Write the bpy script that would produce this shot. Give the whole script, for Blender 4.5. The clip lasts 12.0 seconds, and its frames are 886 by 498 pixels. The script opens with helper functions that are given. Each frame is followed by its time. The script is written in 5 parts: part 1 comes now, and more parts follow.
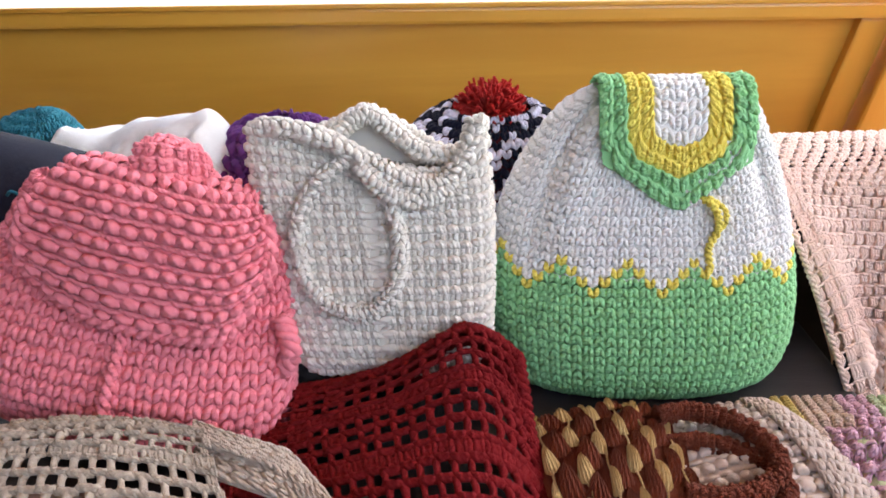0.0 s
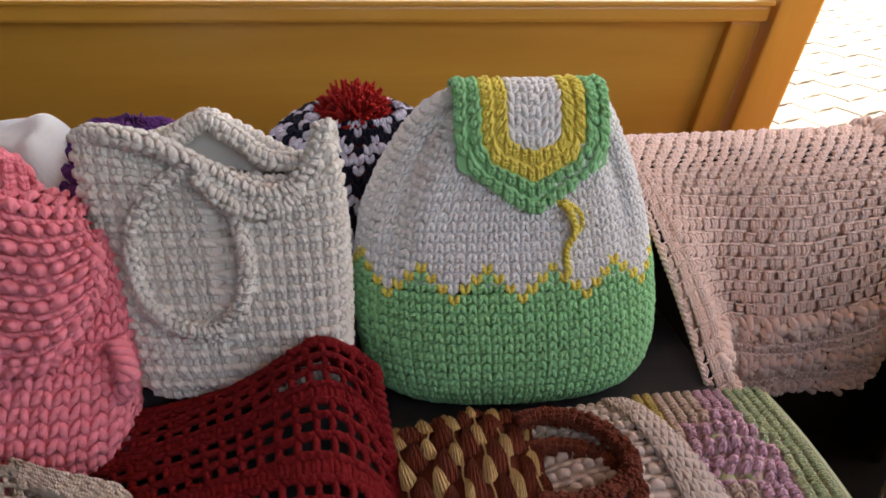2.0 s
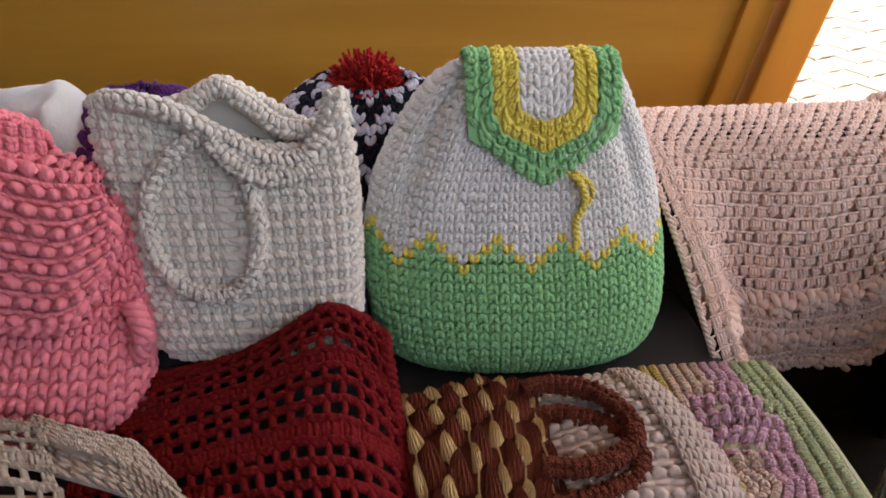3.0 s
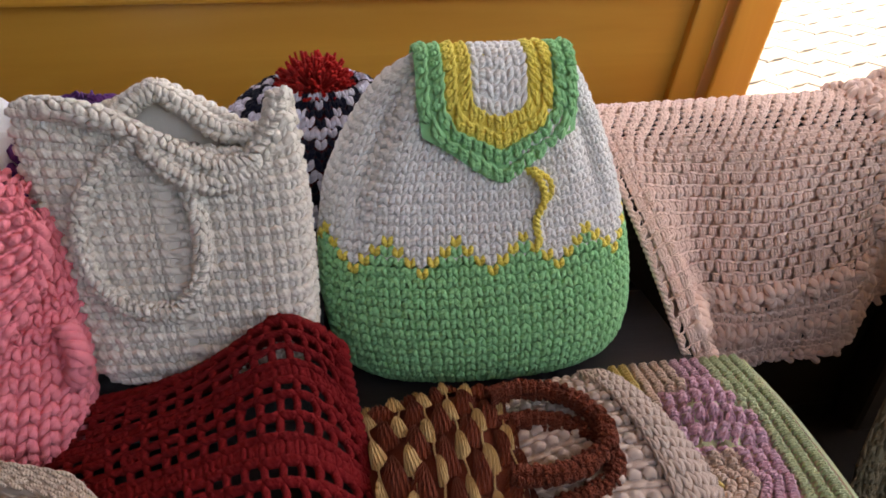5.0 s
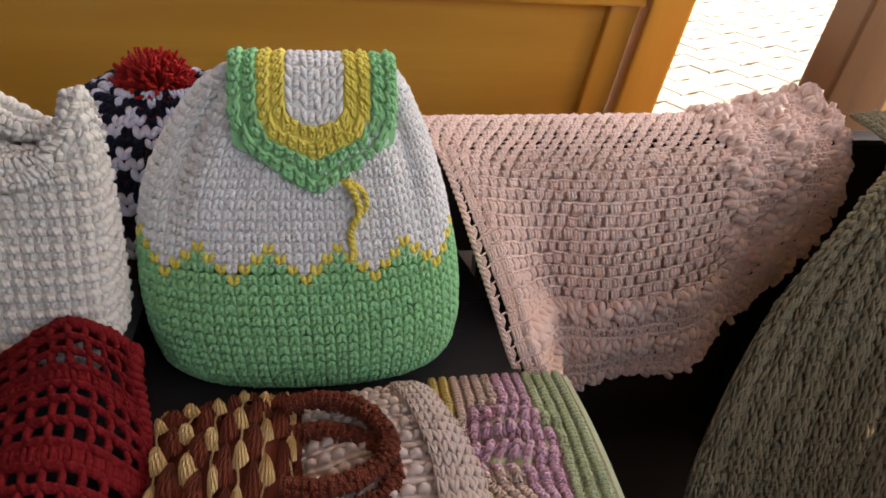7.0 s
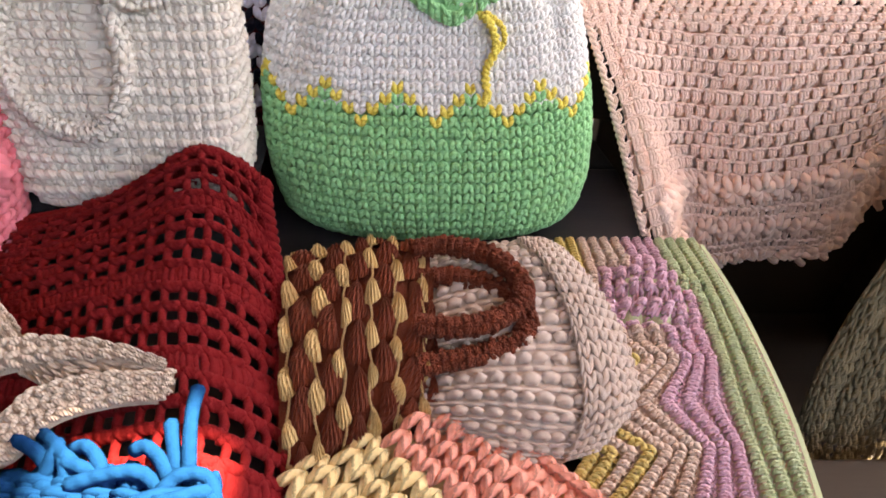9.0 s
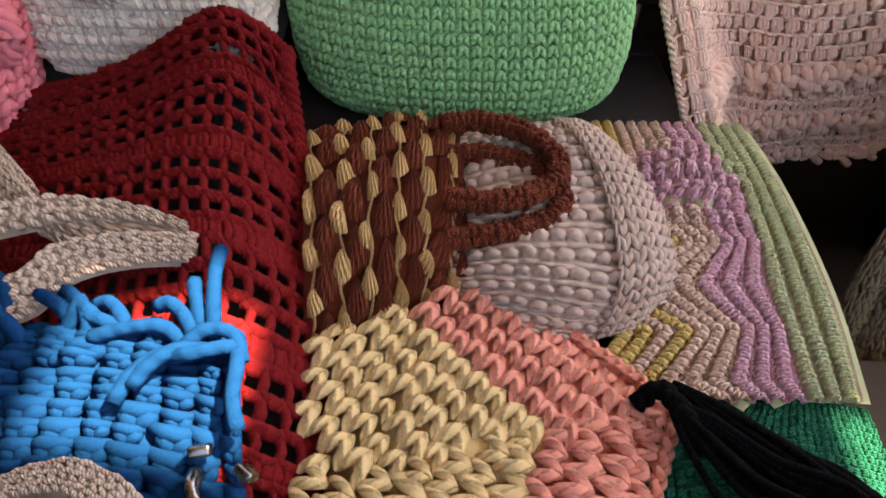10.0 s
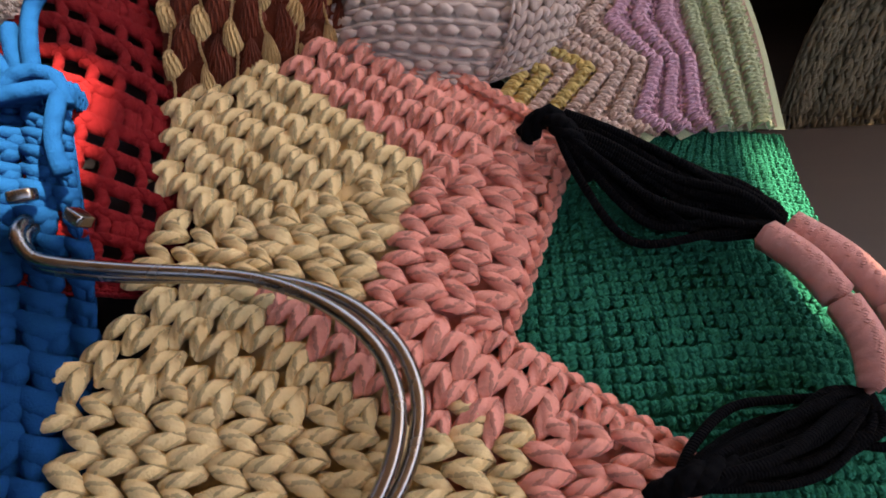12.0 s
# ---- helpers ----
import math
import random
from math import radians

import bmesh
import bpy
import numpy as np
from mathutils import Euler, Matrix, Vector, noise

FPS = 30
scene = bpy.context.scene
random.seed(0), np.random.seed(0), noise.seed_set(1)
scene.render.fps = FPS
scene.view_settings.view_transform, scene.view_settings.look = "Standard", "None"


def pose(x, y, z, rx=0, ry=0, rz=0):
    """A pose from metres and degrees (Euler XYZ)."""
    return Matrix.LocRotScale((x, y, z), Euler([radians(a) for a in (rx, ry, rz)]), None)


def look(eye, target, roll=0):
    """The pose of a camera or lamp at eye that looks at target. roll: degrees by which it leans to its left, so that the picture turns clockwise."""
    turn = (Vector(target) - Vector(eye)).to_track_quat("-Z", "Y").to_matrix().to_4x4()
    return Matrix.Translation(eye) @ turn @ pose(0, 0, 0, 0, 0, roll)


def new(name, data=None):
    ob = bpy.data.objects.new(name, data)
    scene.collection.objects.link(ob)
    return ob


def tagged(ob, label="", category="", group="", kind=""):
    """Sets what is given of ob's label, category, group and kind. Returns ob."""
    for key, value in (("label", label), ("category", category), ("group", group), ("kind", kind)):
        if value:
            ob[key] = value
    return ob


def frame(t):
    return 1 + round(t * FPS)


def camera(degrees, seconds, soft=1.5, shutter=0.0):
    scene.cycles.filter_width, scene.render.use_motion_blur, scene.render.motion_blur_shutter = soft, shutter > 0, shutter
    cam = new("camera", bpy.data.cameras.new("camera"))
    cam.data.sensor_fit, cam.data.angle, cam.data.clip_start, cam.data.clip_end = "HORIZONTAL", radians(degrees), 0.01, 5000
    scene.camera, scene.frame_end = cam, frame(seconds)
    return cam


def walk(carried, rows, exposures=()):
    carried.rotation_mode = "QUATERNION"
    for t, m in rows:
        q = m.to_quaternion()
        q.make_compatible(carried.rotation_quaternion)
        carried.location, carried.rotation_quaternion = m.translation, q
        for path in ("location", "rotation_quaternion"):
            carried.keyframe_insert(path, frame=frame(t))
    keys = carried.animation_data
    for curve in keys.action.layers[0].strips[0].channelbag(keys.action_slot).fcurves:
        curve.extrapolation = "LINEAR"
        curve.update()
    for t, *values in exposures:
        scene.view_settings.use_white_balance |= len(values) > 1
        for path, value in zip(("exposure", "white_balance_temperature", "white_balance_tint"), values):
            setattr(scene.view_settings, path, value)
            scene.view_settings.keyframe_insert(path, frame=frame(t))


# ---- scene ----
cam = camera(66.9, 12.0, soft=1.75)
PATH = [
    (0, (0.013, 0.023, 0.873), (-0.029, 1.711, -0.199), -1.1),
    (0.5, (0.03, 0.032, 0.871), (0.05, 1.719, -0.203), -0.7),
    (1, (0.046, 0.039, 0.869), (0.136, 1.714, -0.219), 0.9),
    (1.5, (0.061, 0.044, 0.867), (0.161, 1.706, -0.241), 0.4),
    (2, (0.076, 0.043, 0.871), (0.261, 1.718, -0.206), 1.5),
    (2.5, (0.076, 0.037, 0.871), (0.231, 1.703, -0.224), 1.5),
    (3, (0.077, 0.035, 0.87), (0.225, 1.672, -0.27), 1.6),
    (3.5, (0.079, 0.027, 0.874), (0.27, 1.719, -0.175), 1.9),
    (3.7, (0.083, 0.025, 0.871), (0.266, 1.706, -0.197), 1.7),
    (5.3, (0.095, 0.06, 0.844), (0.338, 1.702, -0.272), 0.8),
    (5.5, (0.125, 0.067, 0.857), (0.251, 1.704, -0.285), -0.4),
    (6, (0.186, 0.072, 0.863), (0.353, 1.759, -0.199), 2.9),
    (6.5, (0.224, 0.053, 0.87), (0.496, 1.69, -0.247), 4.7),
    (6.7, (0.24, 0.043, 0.872), (0.568, 1.67, -0.244), 5.0),
    (8.3, (0.192, 0.032, 0.844), (0.318, 1.621, -0.365), 5.1),
    (8.5, (0.191, 0.036, 0.841), (0.299, 1.607, -0.393), 4.9),
    (9, (0.188, 0.035, 0.799), (0.282, 1.522, -0.536), 2.9),
    (9.5, (0.181, 0.035, 0.776), (0.259, 1.42, -0.665), 3.4),
    (10, (0.182, 0.025, 0.757), (0.22, 1.352, -0.739), 2.6),
    (10.5, (0.169, 0.014, 0.733), (0.137, 1.267, -0.826), 1.9),
    (11, (0.182, 0.004, 0.712), (0.131, 1.19, -0.898), 2.3),
    (11.5, (0.229, -0.008, 0.693), (0.233, 1.071, -0.991), -0.8),
    (12, (0.25, -0.017, 0.685), (0.299, 1.009, -1.03), -1.0),
]
EXPOSURES = [(0.0, 3.1, 8900, 14), (0.5, 2.75, 9200, 15), (1.0, 2.42, 9500, 17), (1.6, 2.15, 9700, 17.5), (2.5, 2.2, 9700, 17.5), (6.0, 2.25, 9900, 16.5), (6.5, 2.1, 9900, 16.5), (8.5, 2.5, 10000, 17.5), (9.0, 3.0, 10200, 18), (9.6, 2.65, 10000, 18), (10.5, 2.3, 9400, 19), (12.0, 2.12, 9000, 21)]
walk(cam, [(t, look(eye, target, roll)) for t, eye, target, roll in PATH], EXPOSURES)

# ---- light ----
SUN_TO = Vector((0.50, 0.15, 0.85)).normalized()
world = bpy.data.worlds.new("sky")
scene.world = world
world.use_nodes = True
wn = world.node_tree.nodes
sky = wn.new("ShaderNodeTexSky")
sky.sky_type = "NISHITA"
sky.sun_disc = False
sky.sun_elevation = math.asin(SUN_TO.z)
sky.sun_rotation = math.atan2(SUN_TO.x, SUN_TO.y)
world.node_tree.links.new(sky.outputs[0], wn["Background"].inputs[0])
wn["Background"].inputs[1].default_value = 0.15
sun = new("sun", bpy.data.lights.new("sun", "SUN"))
sun.data.energy, sun.data.angle, sun.data.color = 5.0, radians(0.55), (1.0, 0.95, 0.88)
sun.matrix_world = look((0, 0, 6), Vector((0, 0, 6)) - SUN_TO)


# ---- materials ----
def nodes_of(name):
    m = bpy.data.materials.new(name)
    m.use_nodes = True
    nt = m.node_tree
    return m, nt, nt.nodes["Principled BSDF"]


def add(nt, kind, **values):
    n = nt.nodes.new(kind)
    for k, v in values.items():
        if k in n.inputs:
            n.inputs[k].default_value = v
    return n


def maths(nt, op, a, b):
    n = nt.nodes.new("ShaderNodeMath")
    n.operation = op
    for k, v in ((0, a), (1, b)):
        if isinstance(v, (int, float)):
            n.inputs[k].default_value = v
        else:
            nt.links.new(v, n.inputs[k])
    return n.outputs[0]


def mixed(nt, fac, a, b, kind="MIX"):
    n = nt.nodes.new("ShaderNodeMix")
    n.data_type, n.blend_type = "RGBA", kind
    for k, v in ((0, fac), (6, a), (7, b)):
        if isinstance(v, (int, float)):
            n.inputs[k].default_value = v
        elif isinstance(v, tuple):
            n.inputs[k].default_value = (*v, 1)
        else:
            nt.links.new(v, n.inputs[k])
    return n.outputs[2]


def yarn(name, colour, other=None, ply=2, turns=3.0, depth=0.0007, spread=0.16, sheen=0.04, groove_shade=0.0, wound=0.5, rough=0.9, gloss=0.18):
    """Spun yarn: ply lines wound round each strand, fibre fuzz, and a shade of its own for each stitch."""
    m, nt, p = nodes_of(name)
    geo = nt.nodes.new("ShaderNodeNewGeometry")
    tex = nt.nodes.new("ShaderNodeTexCoord")
    fine = add(nt, "ShaderNodeTexNoise", Scale=900.0, Detail=3.0, Roughness=0.7)
    broad = add(nt, "ShaderNodeTexNoise", Scale=22.0, Detail=3.0)
    for n in (fine, broad):
        nt.links.new(tex.outputs["Object"], n.inputs["Vector"])
    other = other or tuple(c * 0.72 for c in colour)
    lot = maths(nt, "MULTIPLY", geo.outputs["Random Per Island"], 0.6)
    lot = maths(nt, "ADD", lot, maths(nt, "MULTIPLY", broad.outputs[0], 0.4))
    lot = maths(nt, "MULTIPLY", lot, min(1.0, spread * 3))
    base = mixed(nt, lot, colour, other)
    base = mixed(nt, maths(nt, "MULTIPLY", fine.outputs[0], 0.35), base, tuple(min(1.0, c * 1.15) for c in colour))
    sep = nt.nodes.new("ShaderNodeSeparateXYZ")
    nt.links.new(tex.outputs["UV"], sep.inputs[0])
    phase = maths(nt, "ADD", maths(nt, "MULTIPLY", sep.outputs[0], ply * 2 * math.pi), maths(nt, "MULTIPLY", sep.outputs[1], turns * 2 * math.pi))
    wave = maths(nt, "SINE", phase, 0.0)
    # shade in the ply grooves painted into the colour, broken up by noise
    if groove_shade:
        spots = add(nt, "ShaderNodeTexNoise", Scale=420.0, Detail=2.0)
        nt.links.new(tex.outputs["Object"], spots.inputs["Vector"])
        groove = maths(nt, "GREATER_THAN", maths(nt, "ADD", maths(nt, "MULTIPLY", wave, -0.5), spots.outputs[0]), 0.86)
        base = mixed(nt, maths(nt, "MULTIPLY", groove, groove_shade), base, tuple(c * 0.35 for c in colour))
    nt.links.new(base, p.inputs["Base Color"])
    height = maths(nt, "ADD", maths(nt, "MULTIPLY", wave, wound), maths(nt, "MULTIPLY", fine.outputs[0], 1.3))
    bump = add(nt, "ShaderNodeBump", Strength=0.8, Distance=depth)
    nt.links.new(height, bump.inputs["Height"])
    nt.links.new(bump.outputs[0], p.inputs["Normal"])
    p.inputs["Roughness"].default_value = rough
    p.inputs["Specular IOR Level"].default_value = gloss
    p.inputs["Sheen Weight"].default_value = sheen
    p.inputs["Sheen Roughness"].default_value = 0.5
    return m


def timber(name, colour, dark, rough, along="x", coat=0.0, grain=1.0):
    """Varnished or stained board with grain along one axis, knots and worn patches."""
    m, nt, p = nodes_of(name)
    tex = nt.nodes.new("ShaderNodeTexCoord")
    mp = nt.nodes.new("ShaderNodeMapping")
    mp.inputs["Scale"].default_value = {"x": (1.2, 14, 14), "y": (14, 1.2, 14), "z": (14, 14, 1.2)}[along]
    nt.links.new(tex.outputs["Object"], mp.inputs[0])
    wide = add(nt, "ShaderNodeTexNoise", Scale=1.3 * grain, Detail=5.0, Distortion=1.2)
    thin = add(nt, "ShaderNodeTexNoise", Scale=14.0 * grain, Detail=6.0, Roughness=0.65)
    blotch = add(nt, "ShaderNodeTexNoise", Scale=3.0, Detail=3.0)
    nt.links.new(mp.outputs[0], wide.inputs["Vector"])
    nt.links.new(mp.outputs[0], thin.inputs["Vector"])
    nt.links.new(tex.outputs["Object"], blotch.inputs["Vector"])
    ramp = nt.nodes.new("ShaderNodeValToRGB")
    ramp.color_ramp.elements[0].position, ramp.color_ramp.elements[1].position = 0.35, 0.72
    nt.links.new(wide.outputs[0], ramp.inputs[0])
    base = mixed(nt, maths(nt, "MULTIPLY", ramp.outputs[0], 0.75), colour, dark)
    base = mixed(nt, maths(nt, "MULTIPLY", thin.outputs[0], 0.3), base, dark)
    base = mixed(nt, maths(nt, "MULTIPLY", blotch.outputs[0], 0.25), base, tuple(min(1, c * 1.25) for c in colour))
    nt.links.new(base, p.inputs["Base Color"])
    bump = add(nt, "ShaderNodeBump", Strength=0.35, Distance=0.0008)
    nt.links.new(thin.outputs[0], bump.inputs["Height"])
    nt.links.new(bump.outputs[0], p.inputs["Normal"])
    rg = maths(nt, "ADD", maths(nt, "MULTIPLY", blotch.outputs[0], 0.25), rough - 0.12)
    nt.links.new(rg, p.inputs["Roughness"])
    p.inputs["Coat Weight"].default_value = coat
    p.inputs["Coat Roughness"].default_value = 0.25
    return m


def rough_surface(name, colour, other, scale, rough, bump_depth=0.002, spread=1.0):
    m, nt, p = nodes_of(name)
    tex = nt.nodes.new("ShaderNodeTexCoord")
    info = nt.nodes.new("ShaderNodeObjectInfo")
    geo = nt.nodes.new("ShaderNodeNewGeometry")
    a = add(nt, "ShaderNodeTexNoise", Scale=scale, Detail=5.0)
    b = add(nt, "ShaderNodeTexNoise", Scale=scale * 14, Detail=4.0)
    for n in (a, b):
        nt.links.new(tex.outputs["Object"], n.inputs["Vector"])
    lot = maths(nt, "ADD", maths(nt, "MULTIPLY", a.outputs[0], 0.5), maths(nt, "MULTIPLY", b.outputs[0], 0.3))
    lot = maths(nt, "ADD", lot, maths(nt, "MULTIPLY", maths(nt, "ADD", info.outputs["Random"], geo.outputs["Random Per Island"]), 0.15 * spread))
    nt.links.new(mixed(nt, lot, colour, other), p.inputs["Base Color"])
    bp = add(nt, "ShaderNodeBump", Strength=0.6, Distance=bump_depth)
    nt.links.new(b.outputs[0], bp.inputs["Height"])
    nt.links.new(bp.outputs[0], p.inputs["Normal"])
    p.inputs["Roughness"].default_value = rough
    return m


def fleece(name, colour, sheen=0.8):
    m, nt, p = nodes_of(name)
    tex = nt.nodes.new("ShaderNodeTexCoord")
    a = add(nt, "ShaderNodeTexNoise", Scale=350.0, Detail=5.0, Roughness=0.75)
    b = add(nt, "ShaderNodeTexNoise", Scale=30.0, Detail=3.0)
    for n in (a, b):
        nt.links.new(tex.outputs["Object"], n.inputs["Vector"])
    base = mixed(nt, maths(nt, "MULTIPLY", a.outputs[0], 0.5), colour, tuple(c * 0.75 for c in colour))
    nt.links.new(mixed(nt, maths(nt, "MULTIPLY", b.outputs[0], 0.3), base, tuple(min(1, c * 1.2) for c in colour)), p.inputs["Base Color"])
    bp = add(nt, "ShaderNodeBump", Strength=1.0, Distance=0.0025)
    nt.links.new(a.outputs[0], bp.inputs["Height"])
    nt.links.new(bp.outputs[0], p.inputs["Normal"])
    p.inputs["Roughness"].default_value = 0.95
    p.inputs["Sheen Weight"].default_value = sheen
    return m


GREEN = yarn("mint_cotton", (0.27, 0.62, 0.29), spread=0.09)
YELLOW = yarn("lemon_cotton", (0.90, 0.71, 0.15), (0.84, 0.62, 0.12), spread=0.1)
WHITE = yarn("white_cotton", (0.84, 0.81, 0.77), (0.77, 0.73, 0.68), spread=0.10)
PINK = yarn("coral_cotton", (0.92, 0.25, 0.295), (0.86, 0.19, 0.235))
IVORY = yarn("ivory_cotton", (0.76, 0.69, 0.61), (0.68, 0.60, 0.52), spread=0.10)
RED = yarn("crimson_cotton", (0.205, 0.0095, 0.0115), (0.15, 0.007, 0.0085), sheen=0.0, gloss=0.14)
BROWN = yarn("chestnut_yarn", (0.20, 0.040, 0.018), (0.115, 0.021, 0.010), turns=5, depth=0.0014)
CREAM = yarn("cream_yarn", (0.66, 0.44, 0.20), (0.52, 0.30, 0.11), turns=5)
TAUPE = yarn("taupe_jersey", (0.56, 0.435, 0.37), (0.50, 0.38, 0.32), ply=1, turns=1)
P_GREEN = yarn("pistachio_wool", (0.46, 0.52, 0.30), (0.50, 0.55, 0.36), depth=0.0005)
P_MAUVE = yarn("mauve_wool", (0.66, 0.38, 0.46), (0.68, 0.44, 0.47), depth=0.0005)
P_PEACH = yarn("peach_wool", (0.66, 0.47, 0.37), (0.60, 0.44, 0.36), depth=0.0005)
P_YELLOW = yarn("straw_wool", (0.60, 0.43, 0.14), (0.55, 0.42, 0.20), depth=0.0005)
BUTTER = yarn("butter_cotton", (0.84, 0.62, 0.32), (0.76, 0.52, 0.23), ply=3, turns=1.4, depth=0.0011, groove_shade=0.6, wound=1.0, rough=0.97, gloss=0.06)
SALMON = yarn("salmon_cotton", (0.89, 0.355, 0.265), (0.83, 0.285, 0.215), ply=3, turns=1.4, depth=0.0011, groove_shade=0.6, wound=1.0, rough=0.97, gloss=0.06)
EMERALD = yarn("emerald_cotton", (0.006, 0.170, 0.100), (0.004, 0.115, 0.070), sheen=0.0, gloss=0.07)
BLACK = yarn("black_yarn", (0.004, 0.004, 0.0045), (0.006, 0.006, 0.007), sheen=0.0, gloss=0.04)
WRAP = yarn("pink_wrap", (0.70, 0.32, 0.27))
BLUE = yarn("blue_jersey", (0.0003, 0.052, 0.160), (0.0003, 0.036, 0.12), ply=1, turns=1, sheen=0.0, rough=0.9, gloss=0.02)
BLUSH = yarn("blush_wool", (0.95, 0.67, 0.56), (0.92, 0.61, 0.50), depth=0.0006)
LINEN = yarn("linen_yarn", (0.50, 0.395, 0.31), (0.42, 0.325, 0.25))
OAT = yarn("oat_yarn", (0.58, 0.46, 0.365), (0.48, 0.34, 0.28))
WOOL = yarn("cream_blanket_wool", (0.28, 0.23, 0.14), (0.23, 0.185, 0.11))
NAVY_Y = yarn("midnight_acrylic", (0.008, 0.008, 0.022))
LILAC = yarn("pale_lilac_acrylic", (0.72, 0.70, 0.82))
PLUM = yarn("plum_acrylic", (0.13, 0.035, 0.17), (0.09, 0.022, 0.12))
SCARLET = yarn("scarlet_acrylic", (0.50, 0.014, 0.012))
MAROON = yarn("maroon_acrylic", (0.10, 0.006, 0.008))
SEA = yarn("sea_green_cotton", (0.05, 0.30, 0.17), (0.03, 0.22, 0.12))
TEAL = yarn("teal_acrylic", (0.008, 0.16, 0.21))
FLEECE = fleece("white_fleece", (0.76, 0.74, 0.70))
NAVY = fleece("navy_cloth", (0.006, 0.007, 0.022), 0.02)
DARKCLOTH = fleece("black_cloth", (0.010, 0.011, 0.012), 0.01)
PINE = timber("honey_pine", (0.78, 0.37, 0.060), (0.60, 0.24, 0.028), 0.38, "x", 0.35, 0.5)
PINE_UP = timber("honey_pine_upright", (0.78, 0.37, 0.060), (0.60, 0.24, 0.028), 0.38, "z", 0.35, 0.5)
BROWNWOOD = timber("brown_stained_wood", (0.27, 0.090, 0.020), (0.15, 0.045, 0.010), 0.45, "z", 0.2)
DARKWOOD = timber("black_stained_wood", (0.030, 0.027, 0.030), (0.012, 0.010, 0.011), 0.42, "x", 0.15, 2.5)
# near-black wood for the seat, added light blockers and dark fill below
SHADEWOOD = timber("dark_shade_wood", (0.034, 0.019, 0.012), (0.016, 0.009, 0.006), 0.55, "x")
PAVER = rough_surface("grey_paver", (0.27, 0.26, 0.245), (0.17, 0.16, 0.15), 5, 0.85)
SAND = rough_surface("joint_sand", (0.16, 0.145, 0.125), (0.09, 0.08, 0.07), 3, 0.95)
ROOFING = timber("roof_boards", (0.36, 0.23, 0.12), (0.22, 0.13, 0.06), 0.7, "y")
STEEL, snt, sp = nodes_of("polished_steel")
sp.inputs["Metallic"].default_value, sp.inputs["Base Color"].default_value = 1.0, (0.30, 0.285, 0.275, 1)
s_tex = snt.nodes.new("ShaderNodeTexCoord")
s_noise = add(snt, "ShaderNodeTexNoise", Scale=120.0, Detail=4.0)
snt.links.new(s_tex.outputs["Object"], s_noise.inputs["Vector"])
snt.links.new(maths(snt, "ADD", maths(snt, "MULTIPLY", s_noise.outputs[0], 0.22), 0.14), sp.inputs["Roughness"])


# ---- makers ----
def thing(name, at, label, category, group="", kind=""):
    ob = new(name)
    ob.location = at
    ob.empty_display_size = 0.05
    return tagged(ob, label, category, group, kind)


def hang(ob, parent, label=""):
    ob.parent = parent
    base = Matrix.Identity(4)
    up = parent
    while up is not None:
        base = base @ Matrix.Translation(up.location)
        up = None
    if parent.type == "EMPTY":
        ob.matrix_parent_inverse = base.inverted()
    if label:
        ob["label"] = label
    return ob


def spline(points, t):
    """Catmull-Rom through rows of points, evaluated at t in 0..1."""
    g = np.asarray(points, float)
    n = len(g)
    x = np.clip(t, -0.15, 1.15) * (n - 1)
    i = np.clip(np.floor(x).astype(int), 0, n - 2)
    f = (x - i)[..., None]
    g0, g1, g2, g3 = (g[np.clip(i + k, 0, n - 1)] for k in (-1, 0, 1, 2))
    return 0.5 * (2 * g1 + (g2 - g0) * f + (2 * g0 - 5 * g1 + 4 * g2 - g3) * f * f + (3 * g1 - g0 - 3 * g2 + g3) * f ** 3)


def weights(t, n):
    x = np.clip(t, -0.15, 1.15) * (n - 1)
    i = np.clip(np.floor(x).astype(int), 0, n - 2)
    f = x - i
    w = (0.5 * (-f + 2 * f * f - f ** 3), 0.5 * (2 - 5 * f * f + 3 * f ** 3), 0.5 * (f + 4 * f * f - 3 * f ** 3), 0.5 * (f ** 3 - f * f))
    return [np.clip(i + k, 0, n - 1) for k in (-1, 0, 1, 2)], w


def sheet(rows):
    """A soft cloth surface through a small net of handles: u along a row, v from row to row."""
    g = np.asarray(rows, float)

    def place(u, v):
        iv, wv = weights(np.asarray(v, float), g.shape[0])
        iu, wu = weights(np.asarray(u, float), g.shape[1])
        out = 0
        for a in range(4):
            for b in range(4):
                out = out + (wv[a] * wu[b])[..., None] * g[iv[a], iu[b]]
        return out
    return place


def moved(place, m):
    r, t = np.array(m.to_3x3()), np.array(m.translation)
    return lambda u, v: place(u, v) @ r.T + t


